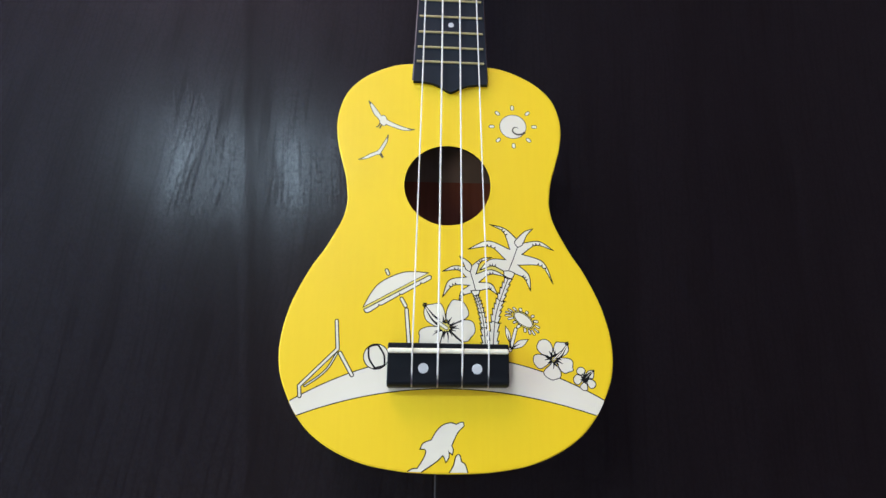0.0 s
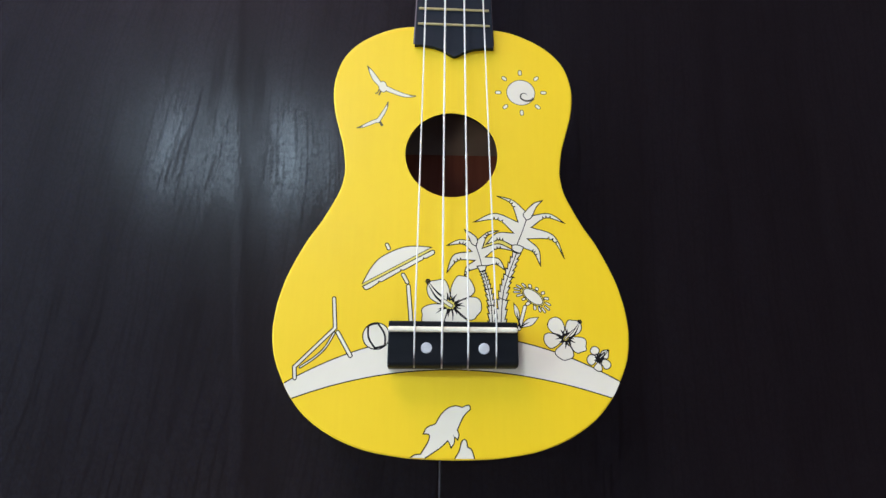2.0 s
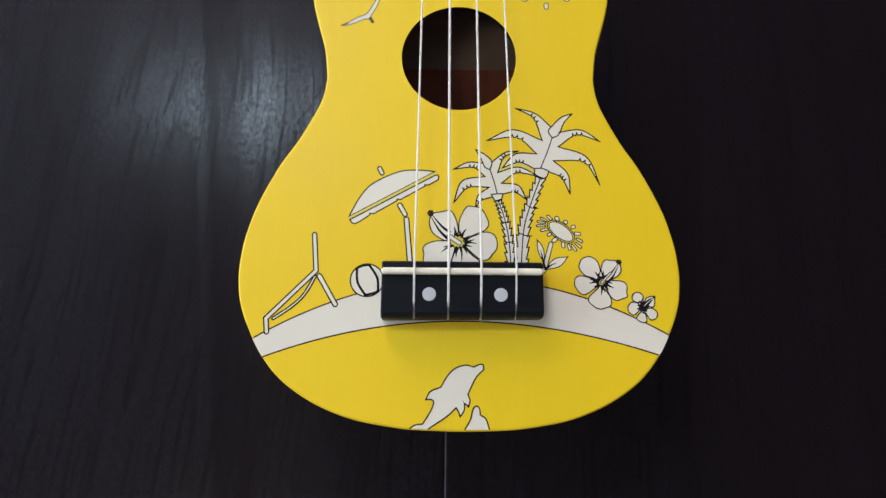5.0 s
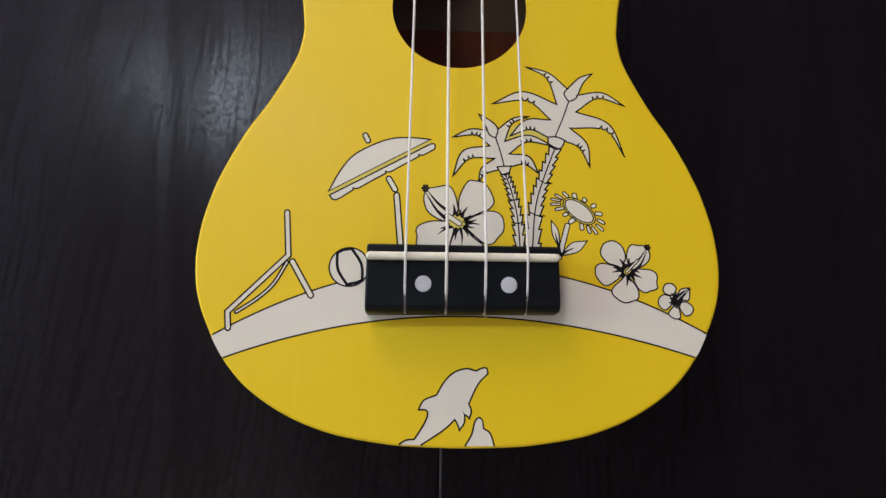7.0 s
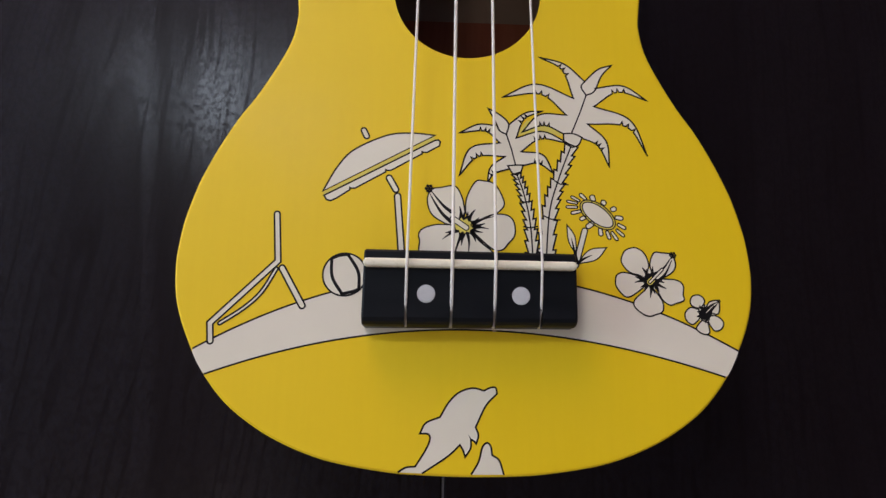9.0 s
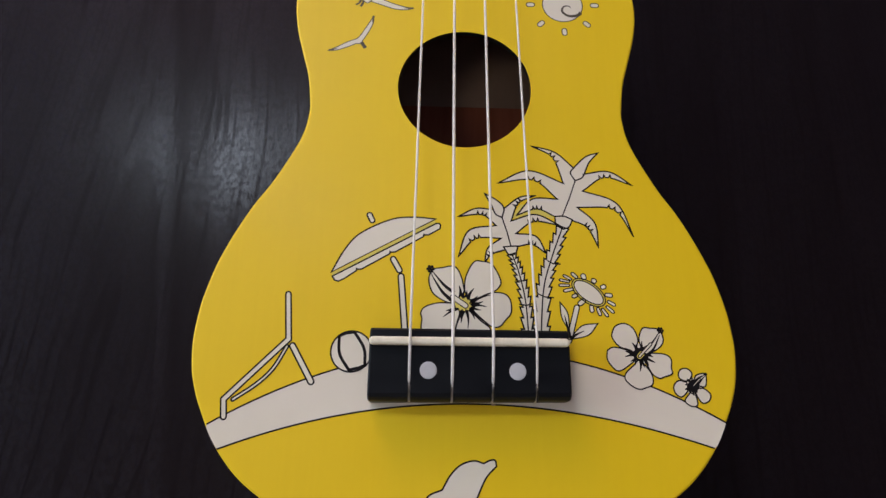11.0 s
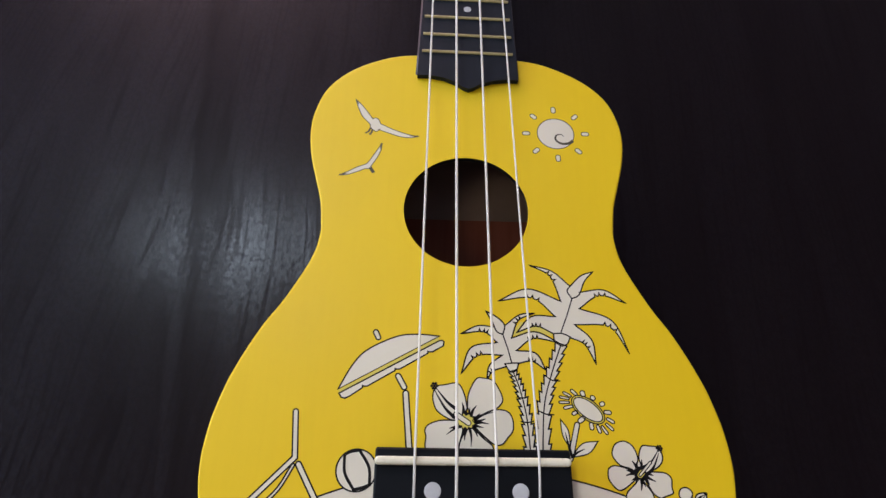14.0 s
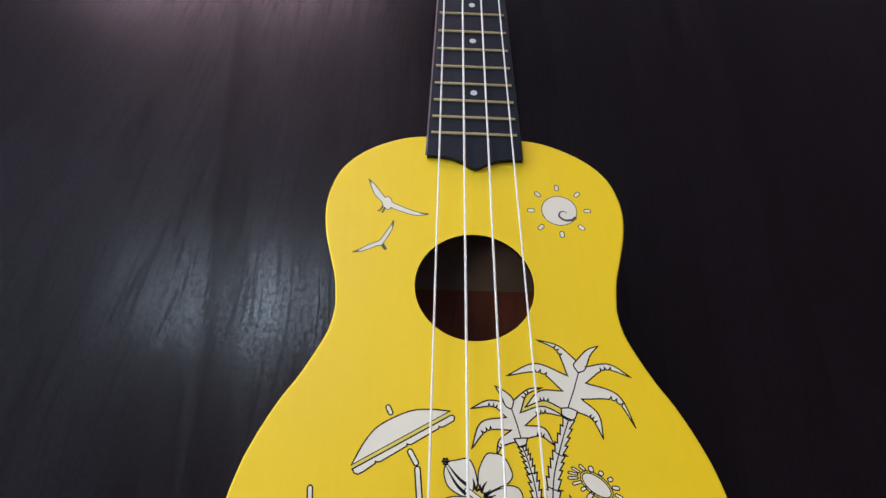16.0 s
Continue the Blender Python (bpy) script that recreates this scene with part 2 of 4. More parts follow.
def shade(ob):
    for f in ob.data.polygons:
        f.use_smooth = True
    return ob


def tube(bm, pts, radii, sides=12, cap=True):
    """A round rod along points, with a radius at each."""
    rings = []
    for i, p in enumerate(pts):
        a, b = pts[max(i - 1, 0)], pts[min(i + 1, len(pts) - 1)]
        d = (Vector(b) - Vector(a)).normalized()
        side = d.cross(Vector((0, 0, 1)) if abs(d.z) < 0.9 else Vector((1, 0, 0))).normalized()
        up = side.cross(d)
        rings.append([bm.verts.new(Vector(p) + (side * math.cos(k) + up * math.sin(k)) * radii[i])
                      for k in (2 * math.pi * j / sides for j in range(sides))])
    for r, s in zip(rings, rings[1:]):
        for j in range(sides):
            bm.faces.new((r[j], r[(j + 1) % sides], s[(j + 1) % sides], s[j]))
    if cap:
        bm.faces.new(rings[0][::-1]), bm.faces.new(rings[-1])
    return bm


def prism(bm, outline, z0, z1):
    """A solid between two heights over a flat outline."""
    lo, hi = [bm.verts.new((x, y, z0)) for x, y in outline], [bm.verts.new((x, y, z1)) for x, y in outline]
    bm.faces.new(lo[::-1]), bm.faces.new(hi)
    for i in range(len(outline)):
        j = (i + 1) % len(outline)
        bm.faces.new((lo[i], lo[j], hi[j], hi[i]))
    return bm


# ---- curves on the flat of the instrument, in millimetres ----
PRINT = 1.0045
OFFSET = Vector((0.0, 0.0))


def spline(pts, steps=8):
    """A smooth open curve through the points."""
    if len(pts) < 3:
        return [Vector(p) for p in pts]
    p = [Vector(q) for q in pts]
    p = [2 * p[0] - p[1]] + p + [2 * p[-1] - p[-2]]
    out = []
    for a, b, c, d in zip(p, p[1:], p[2:], p[3:]):
        for k in range(steps):
            s = k / steps
            out.append(0.5 * (2 * b + (c - a) * s + (2 * a - 5 * b + 4 * c - d) * s * s + (3 * b - a - 3 * c + d) * s ** 3))
    return out + [p[-2]]


def joined(segments, steps=8):
    """A closed outline of smooth curves that meet in corners."""
    out = []
    for s in segments:
        out += spline(s, steps)[:-1]
    return out


def mm(p, z):
    return (p[0] / 1000, p[1] / 1000, FACE + z / 1000)


def inked(p, z):
    return mm((p[0] * PRINT + OFFSET.x, p[1] + OFFSET.y), z)


def fill(bm, pts, z):
    bm.faces.new([bm.verts.new(inked(p, z)) for p in pts])
    return bm


def stroke(bm, pts, width, z, closed=False, taper=False):
    """A drawn line: a flat ribbon along points. taper: it runs out to a point."""
    pts = [p for i, p in enumerate(map(Vector, pts)) if i == 0 or (p - Vector(pts[i - 1])).length > 1e-4]
    n, rows = len(pts), []
    for i, p in enumerate(pts):
        a = pts[(i - 1) % n] if closed or i else None
        b = pts[(i + 1) % n] if closed or i < n - 1 else None
        d0 = (p - a).normalized() if a is not None else (b - p).normalized()
        d1 = (b - p).normalized() if b is not None else d0
        n0, n1 = Vector((-d0.y, d0.x)), Vector((-d1.y, d1.x))
        m = n0 + n1
        m = n0 if m.length < 0.2 else m.normalized()
        w = width / 2 / max(m.dot(n0), 0.45)
        if taper:
            w *= 1.0 - 0.85 * i / (n - 1)
        rows.append((bm.verts.new(inked(p + m * w, z)), bm.verts.new(inked(p - m * w, z))))
    for i in range(n if closed else n - 1):
        (a, b), (c, d) = rows[i], rows[(i + 1) % n]
        bm.faces.new((a, b, d, c))
    return bm


def capsule(a, b, r, n=6):
    """The outline of a bar with round ends."""
    a, b = Vector(a), Vector(b)
    t = math.atan2(b.y - a.y, b.x - a.x)
    ring = [a + r * Vector((math.cos(t + math.pi / 2 + math.pi * k / n), math.sin(t + math.pi / 2 + math.pi * k / n))) for k in range(n + 1)]
    return ring + [b + r * Vector((math.cos(t - math.pi / 2 + math.pi * k / n), math.sin(t - math.pi / 2 + math.pi * k / n))) for k in range(n + 1)]


def ellipse(c, a, b, turn=0.0, n=40):
    co, si = math.cos(radians(turn)), math.sin(radians(turn))
    return [Vector((c[0] + a * math.cos(k) * co - b * math.sin(k) * si, c[1] + a * math.cos(k) * si + b * math.sin(k) * co))
            for k in (2 * math.pi * j / n for j in range(n))]


# ---- the room, which closes the place behind the camera ----
bm = box(bmesh.new(), -2.3, 2.5, -2.2, 2.4, -0.05, 0.0)
tagged(linked("floor", bm, M_FLOOR), "brown wooden floor under the table", "floor", kind="structure")
bm = box(bmesh.new(), -2.3, 2.5, -2.2, 2.4, 2.5, 2.6)
tagged(linked("ceiling", bm, M_CEILING), "matt unseen ceiling, coloured bluish to tint the table's reflections", "ceiling", kind="structure")


def wall_with_window(name, number, axis, at_, a0, a1, w0, w1, z0, z1, outward, paint=M_WALL):
    """A wall 12 cm thick along an axis with one framed opening through it."""
    d0, d1 = sorted((at_, at_ + 0.12 * outward))
    f0, f1 = sorted((at_ + 0.05 * outward, at_ + 0.10 * outward))

    def slab(bm, a, b, lo, hi, p, q, bevel=0.0):
        return box(bm, a, b, p, q, lo, hi, bevel) if axis == "x" else box(bm, p, q, a, b, lo, hi, bevel)

    bm = bmesh.new()
    for a, b, lo, hi in ((a0, w0, 0, 2.5), (w1, a1, 0, 2.5), (w0, w1, 0, z0), (w0, w1, z1, 2.5)):
        slab(bm, a, b, lo, hi, d0, d1)
    tagged(linked(name, bm, paint), "plain matt painted wall round a window", "wall", kind="structure")
    mid = (w0 + w1) / 2
    win = thing(f"window_{number}", (mid, at_, z0) if axis == "x" else (at_, mid, z0), "white framed window added out of view to let daylight in", "window", kind="structure")
    for a, b, lo, hi in ((w0, w0 + 0.05, z0, z1), (w1 - 0.05, w1, z0, z1), (w0 + 0.05, w1 - 0.05, z0, z0 + 0.05), (w0 + 0.05, w1 - 0.05, z1 - 0.05, z1)):
        part("window_frame", slab(bmesh.new(), a, b, lo, hi, f0, f1, 0.004), M_FRAME, win)


tagged(linked("wall_east", box(bmesh.new(), 2.5, 2.62, -2.32, 2.52, 0.0, 2.5), M_WARM_TINT), "plain beige wall, unseen, tinted to warm the table's reflections", "wall", kind="structure")
wall_with_window("wall_north", 1, "x", 2.4, -2.3, 2.5, -1.57, -0.27, 1.0, 2.15, 1)
wall_with_window("wall_west", 2, "y", -2.3, -2.32, 2.52, -0.3, 1.5, 1.0, 2.0, -1, M_BLUE_TINT)
# unseen south opening, added to hold the fill lamp
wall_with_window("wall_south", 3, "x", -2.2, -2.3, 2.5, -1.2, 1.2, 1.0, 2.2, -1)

lamp = thing("ceiling_lamp", (LAMP_X, LAMP_Y, 2.5), "long flat white ceiling lamp that is switched on", "lamp")
part("base_plate", box(bmesh.new(), LAMP_X - 0.36, LAMP_X + 0.36, LAMP_Y - 0.15, LAMP_Y + 0.15, 2.465, 2.5, 0.006), M_FRAME, lamp)
part("diffuser", box(bmesh.new(), LAMP_X - 0.34, LAMP_X + 0.34, LAMP_Y - 0.13, LAMP_Y + 0.13, 2.446, 2.4645, 0.006), M_DIFFUSER, lamp)

spot = thing("ceiling_spot", (SPOT_X, SPOT_Y, 2.5), "round white ceiling lamp that glows faintly", "lamp")
part("base_plate", tube(bmesh.new(), [(SPOT_X, SPOT_Y, z) for z in (2.5, 2.482, 2.479)], [0.220, 0.220, 0.216], 40), M_FRAME, spot)
part("diffuser", tube(bmesh.new(), [(SPOT_X, SPOT_Y, z) for z in (2.4788, 2.472, 2.469)], [0.205, 0.203, 0.196], 40), M_SPOT, spot)

# ---- the table ----
TOP, SEAM = 0.748, -0.0040
table = thing("dining_table", (0, 0.15, 0), "near-black stained oak table with a thin grey joint", "table")
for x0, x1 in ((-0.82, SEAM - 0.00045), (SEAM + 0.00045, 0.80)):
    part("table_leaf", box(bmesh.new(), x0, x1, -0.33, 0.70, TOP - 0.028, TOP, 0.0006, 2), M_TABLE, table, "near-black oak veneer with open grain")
part("joint_strip", box(bmesh.new(), SEAM - 0.00042, SEAM + 0.00042, -0.328, 0.698, TOP - 0.02, TOP - 0.00015), M_EDGE, table, "thin grey strip in the joint")
bm = bmesh.new()
for b in ((-0.74, 0.72, -0.25, -0.228), (-0.74, 0.72, 0.598, 0.62), (-0.74, -0.718, -0.228, 0.598), (0.698, 0.72, -0.228, 0.598)):
    box(bm, *b, TOP - 0.11, TOP - 0.0285)
part("apron", bm, M_TABLE, table)
for x in (-0.75, 0.68):
    for y in (-0.26, 0.58):
        part("table_leg", box(bmesh.new(), x, x + 0.05, y, y + 0.05, 0.0, TOP - 0.1102, 0.003), M_TABLE, table)

# ---- the ukulele ----
uke = thing("ukulele", (0, 0.12, TOP), "yellow soprano ukulele with white beach drawings, lying on its back", "ukulele")
HALF = [(0, -47.0), (17, -46.5), (25, -45.7), (34, -44.3), (41.5, -42.6), (50, -39.6), (58, -35.7), (66, -30.4), (72, -24.8), (77.6, -17.4),
        (81.9, -9.2), (84.5, -3.2), (86.4, 3.5), (87.3, 12), (87.0, 19), (86.0, 26.5), (83.6, 36), (81.8, 41.2), (78.3, 49.4), (73.2, 59.4),
        (66.9, 69.5), (59.3, 85.2), (57.1, 95.6), (57.4, 102.5), (58.7, 111.5), (61.3, 120.8), (64.3, 132), (65.8, 143.3), (65.0, 153.8),
        (60.8, 166), (51.3, 176.4), (37, 184.2), (23.3, 187.3), (0, 188.0)]


def body_outline():
    """The closed outline of the body, from the tail up its right side and back down its left."""
    c = spline([(-17, -46.5)] + HALF + [(-23.3, 187.3)], 5)
    right = [p for p in c[5:-5]]
    right[0].x = right[-1].x = 0.0
    left = [Vector((-p.x, p.y)) for p in right[-2:0:-1]]
    ring = right + left
    for p in ring:
        k = min(max((p.y - 130) / 50, 0), 1)
        p.y -= 0.024 * p.x * k
    return ring


RING = body_outline()


def inset(ring, d):
    """The outline moved inwards by d."""
    out, n = [], len(ring)
    for i, p in enumerate(ring):
        t = (ring[(i + 1) % n] - ring[i - 1]).normalized()
        out.append(p + d * Vector((-t.y, t.x)))
    return out


def at(ring, z):
    return [mm(p, z) for p in ring]


def loft(bm, loops):
    rows = [[bm.verts.new(p) for p in l] for l in loops]
    n = len(rows[0])
    for r, s in zip(rows, rows[1:]):
        for i in range(n):
            bm.faces.new((r[i], r[(i + 1) % n], s[(i + 1) % n], s[i]))
    return rows


HOLE_C, HOLE_R, DEPTH = (-0.75, 107.9), 24.6, (FACE - TOP) * 1000
# soundboard: a plate 2 mm thick with a rounded rim and the sound hole cut through it
bm = bmesh.new()
hole = []
for p in inset(RING, 0.9):
    a = math.atan2(p.y - HOLE_C[1], p.x - HOLE_C[0])
    hole.append(Vector((HOLE_C[0] + HOLE_R * math.cos(a), HOLE_C[1] + HOLE_R * math.sin(a))))
rim = [at(inset(RING, 0.9 * (1 - math.sin(k))), -0.9 * (1 - math.cos(k))) for k in (0, 0.4, 0.8, 1.2, math.pi / 2)]
def ring_of(r):
    return [Vector((HOLE_C[0] + (p.x - HOLE_C[0]) * r, HOLE_C[1] + (p.y - HOLE_C[1]) * r)) for p in hole]
loft(bm, [at(ring_of(1.0), -0.12), at(ring_of(1.004), 0.0)] + rim + [at(RING, -2.2)])
top = part("soundboard", bm, M_YELLOW, uke, "satin yellow painted top with a round hole")
bm = bmesh.new()
loft(bm, [at(ring_of(1.0), -0.12), at(ring_of(1.0), -2.2), at(inset(RING, 1.0), -2.2)])
part("hole_edge", bm, M_BRIDGE, top, "dark rim of the hole")

# ribs and back: painted outside, raw wood inside
bm = bmesh.new()
back = 0.9 - DEPTH
loft(bm, [at(RING, -2.2), at(RING, back + 2.2), at(inset(RING, 0.7), back + 0.7), at(inset(RING, 2.2), back)])
part("side", bm, M_YELLOW, uke)
bm = bmesh.new()
loft(bm, [at(inset(RING, 1.8), -2.25), at(inset(RING, 1.8), back + 2.6)])
part("inner_side", bm, M_INSIDE, uke, "raw reddish wood inside the body")
bm = bmesh.new()
for d, z in ((1.8, back + 2.6), (2.2, back)):
    bm.faces.new([bm.verts.new(p) for p in at(inset(RING, d), z)])
part("back", bm, M_INSIDE, uke)
label_bm = box(bmesh.new(), -0.034, 0.046, 0.1365, 0.176, FACE + (back + 2.6) / 1000, FACE + (back + 2.75) / 1000)
part("paper_label", label_bm, M_LABEL, uke, "faded brown paper label inside the body")
for y in (62, 184):
    bm = box(bmesh.new(), -0.058, 0.058, (y - 4) / 1000, (y + 4) / 1000, FACE + (back + 2.6) / 1000, FACE + (back + 8) / 1000, 0.0015)
    part("back_brace", bm, M_INSIDE, uke)

# neck with a rounded back, fingerboard with its pointed end, frets and dots
S, SADDLE_Y, BOARD = 347.0, 12.0, 2.6


def fret_y(n):
    return SADDLE_Y + 1.95 + S * 2 ** (-n / 12)


NUT = fret_y(0)


def half_width(y):
    return 22.15 - (y - 171.3) * 0.0315


bm = bmesh.new()
rows = []
for y, deep in ((176, 24), (190, 24), (205, 17), (240, 15), (300, 14), (NUT + 2, 13)):
    w = half_width(y) + 0.9
    rows.append([bm.verts.new(mm((w * math.cos(a), y), -deep * max(math.sin(a), 0) ** 0.8 + 0.2)) for a in (math.pi * k / 14 for k in range(15))])
for r, s in zip(rows, rows[1:]):
    for i in range(14):
        bm.faces.new((r[i], r[i + 1], s[i + 1], s[i]))
    bm.faces.new((r[14], r[0], s[0], s[14]))
bm.faces.new(rows[0]), bm.faces.new(rows[-1][::-1])
neck = shade(part("neck", bm, M_NECK, uke, "dark brown stained wooden neck"))
end = [(22.2, 171.0), (17, 171.1), (11, 170.3), (6, 168.4), (2.6, 166.1), (0.4, 165.2), (-1.9, 166.2), (-5.5, 168.9), (-10.5, 171.2), (-16.5, 172.3), (-21.9, 172.3)]
outline = [(x * 1.007 / 1000, (y + 1.65) / 1000) for x, y in end] + [(-half_width(NUT) / 1000, NUT / 1000), (half_width(NUT) / 1000, NUT / 1000)]
board = part("fingerboard", prism(bmesh.new(), outline, FACE + 0.0002, FACE + BOARD / 1000), M_BOARD, uke, "black fingerboard with a pointed end")
bm = bmesh.new()
box(bm, -half_width(NUT) / 1000, half_width(NUT) / 1000, NUT / 1000, NUT / 1000 + 0.004, FACE + 0.0002, FACE + 0.0075, 0.0008)
part("nut", bm, M_IVORY, uke, "ivory coloured nut")
for n in range(1, 13):
    y, w = fret_y(n), half_width(fret_y(n)) - 1.3
    bm = bmesh.new()
    rows = []
    for x in (-w, w):
        tilt = -0.016 * x
        rows.append([bm.verts.new(mm((x, y + tilt + dy), BOARD + dz)) for dy, dz in ((-0.75, -0.3), (-0.7, 0.35), (-0.35, 0.85), (0.35, 0.85), (0.7, 0.35), (0.75, -0.3))])
    for i in range(6):
        bm.faces.new((rows[0][i], rows[0][(i + 1) % 6], rows[1][(i + 1) % 6], rows[1][i]))
    bm.faces.new(rows[0][::-1]), bm.faces.new(rows[1])
    part("fret", bm, M_BRASS, board, "brass fret wire")
for n in (5, 7, 10):
    y = (fret_y(n) + fret_y(n - 1)) / 2 / 1000
    part("position_dot", tube(bmesh.new(), [(0.0002, y, FACE + BOARD / 1000 - 0.0005), (0.0002, y, FACE + BOARD / 1000 + 0.00012)], [0.0017, 0.0017], 20), M_PEARL, board, "round pearl dot")

# headstock and tuning pegs past the nut
hs = [(-17, NUT + 4), (-24, NUT + 22), (-25, NUT + 75), (-16, NUT + 88), (0, NUT + 84), (16, NUT + 88), (25, NUT + 75), (24, NUT + 22), (17, NUT + 4)]
headstock = part("headstock", prism(bmesh.new(), [(x / 1000, y / 1000) for x, y in hs], FACE - 0.011, FACE + 0.001), M_NECK, uke)
POSTS = [(-13, NUT + 32), (-12, NUT + 62), (12, NUT + 62), (13, NUT + 32)]
for x, y in POSTS:
    x, y = x / 1000, y / 1000
    peg = part("tuning_post", tube(bmesh.new(), [(x, y, FACE - 0.018), (x, y, FACE + 0.012)], [0.003, 0.0025], 14), M_STEEL, uke)
    s = 1 if x > 0 else -1
    bm = tube(bmesh.new(), [(x, y, FACE - 0.015), (x + s * 0.022, y, FACE - 0.015), (x + s * 0.024, y, FACE - 0.015), (x + s * 0.036, y, FACE - 0.015)], [0.002, 0.002, 0.006, 0.007], 12)
    part("peg_button", bm, M_IVORY, peg)

# bridge: a block with slots for the strings, a saddle and two pearl caps
STRINGS = [(-17.9, -16.3, 0.42), (-4.9, -5.2, 0.50), (7.5, 5.7, 0.46), (20.8, 16.6, 0.38)]
BX0, BX1, BY0, BY1, BZ = -30.4, 31.3, -5.8, 16.2, 8.4


def bridge_profile(x, cut, slot):
    """Side view of the bridge from its lower foot over the top; cut: how far its end is rounded in; slot: with a string's slot."""
    y0, y1, h = BY0 + 0.013 * (x - BX0) + cut, BY1 - cut, BZ - cut
    low = [(y0, 3.0), (y0 + 0.3, 3.1), (y0 + 0.8, 3.3), (-0.6, h)] if slot else [(y0, h - 2.6), (y0 + 0.35, h - 1.4), (y0 + 1.1, h - 0.4), (y0 + 2.2, h)]
    return [(y0, 0.0)] + low + [(y1 - 0.7, h), (y1, h - 0.6), (y1, 0.0)]


bm = bmesh.new()
cells = [(BX0, 0.5, False), (BX0 + 0.2, 0.2, False), (BX0 + 0.6, 0.0, False)]
for x, _, _ in STRINGS:
    cells += [(x - 0.42, 0.0, False), (x - 0.419, 0.0, True), (x + 0.419, 0.0, True), (x + 0.42, 0.0, False)]
cells += [(BX1 - 0.6, 0.0, False), (BX1 - 0.2, 0.2, False), (BX1, 0.5, False)]
loops = [[(x / 1000, y / 1000, FACE + z / 1000) for y, z in bridge_profile(x, cut, slot)] for x, cut, slot in cells]
rows = loft(bm, loops)
bm.faces.new(rows[0]), bm.faces.new(rows[-1])
bridge = part("bridge", bm, M_BRIDGE, uke, "black slotted bridge")
bm = bmesh.new()
pts = [(v.x / 1000, v.y / 1000) for v in capsule((BX0 + 1.2, SADDLE_Y + 0.05), (BX1 - 1.4, SADDLE_Y + 0.25), 1.25, 10)]
prism(bm, pts, FACE + 0.006, FACE + 0.0105)
saddle = part("saddle", bm, M_IVORY, bridge, "ivory coloured saddle with rounded ends")
mod = saddle.modifiers.new("round_edges", "BEVEL")
mod.width, mod.segments, mod.limit_method, mod.angle_limit = 0.0009, 3, "ANGLE", radians(50)
for x in (-12.2, 15.0):
    bm = tube(bmesh.new(), [(x / 1000, 0.0034, FACE + 0.008), (x / 1000, 0.0034, FACE + 0.00848), (x / 1000, 0.0034, FACE + 0.0086)], [0.0026, 0.0026, 0.0022], 28)
    part("pearl_cap", bm, M_PEARL, bridge, "round pearl white cap")

bm = bmesh.new()
bmesh.ops.create_icosphere(bm, subdivisions=1, radius=1.0, matrix=Matrix.Translation(mm((8.3, -5.9), 0.2)) @ Matrix.Diagonal((0.0008, 0.00035, 0.00025, 1)))
part("glue_bead", bm, M_LABEL, bridge, "dried bead of brownish glue")

# strings, from the slots over the saddle to the nut and the posts
for (x0, x12, r), (px, py) in zip(STRINGS, POSTS):
    xn = x0 + (x12 - x0) / 171.0 * (NUT - SADDLE_Y)
    rise = lambda y: 10.9 + (y - SADDLE_Y) / (NUT - SADDLE_Y) * (7.9 - 10.9)
    pts = [(x0, BY0 + 0.3, 3.6), (x0, -3.2, 5.2), (x0, -0.6, 8.0), (x0, 3, 9.1), (x0, SADDLE_Y - 1.2, 10.7), (x0, SADDLE_Y, 10.5 + r), (x0, SADDLE_Y + 1.4, 10.9)]
    pts += [(x0 + (xn - x0) * k / 8, SADDLE_Y + (NUT - SADDLE_Y) * k / 8, rise(SADDLE_Y + (NUT - SADDLE_Y) * k / 8)) for k in range(1, 9)]
    pts += [(xn, NUT + 3.9, 7.7), (px + 2.6 * (1 if xn > px else -1), py, 5.5)]
    bm = tube(bmesh.new(), [mm(p, p[2]) for p in pts], [r / 1000] * len(pts), 10)
    shade(part("string", bm, M_NYLON, uke, "white nylon string"))


# ---- the printed drawings on the soundboard ----
Z_WHITE, Z_LINE, Z_TOP = 0.010, 0.022, 0.030
SAND_A, SAND_B = (11.22, 0.0221, -0.003539, 0.0, -5.8e-9), (-5.77, 0.0071, -0.002331, 1.6e-6, 1.3e-9)
LINE = 0.52


def motif(name, label, fills=(), lines=(), inks=(), material=None, width=LINE, z=0.0):
    """A printed drawing: white areas, closed outlines round them and further lines (points, width, taper)."""
    bm = bmesh.new()
    for i, f in enumerate(fills):
        fill(bm, f, Z_WHITE + z + 0.002 * min(i, 5))
    ob = part(name, bm, M_WHITE, uke, label)
    bm = bmesh.new()
    for l in lines:
        stroke(bm, l, width, Z_LINE + z, True)
    for l, w, taper in inks:
        stroke(bm, l, w, Z_TOP + z, False, taper)
    part("ink_line", bm, material or M_INK, ob)
    return ob


def nicked(segment, turns=(0.42, 0.5, 0.6), size=0.9):
    """The lower edge of a frond, with small notches cut into it."""
    pts = spline(segment, 24)
    for k in turns:
        i = int(k * len(pts))
        d = (pts[i + 1] - pts[i - 1]).normalized()
        pts[i] = pts[i] + size * Vector((-d.y, d.x))
    return pts


def crown(first, second, turn):
    """The two halves of a palm's fronds. The listed curves run to a tip and back again in turn."""
    halves = []
    for segs, lower in ((first, 1), (second, 0)):
        out = []
        for i, s in enumerate(segs):
            out += (nicked(s, size=turn * 1.3) if i % 2 == lower else spline(s, 10))[:-1]
        halves.append(out + [Vector(segs[-1][-1])])
    return halves


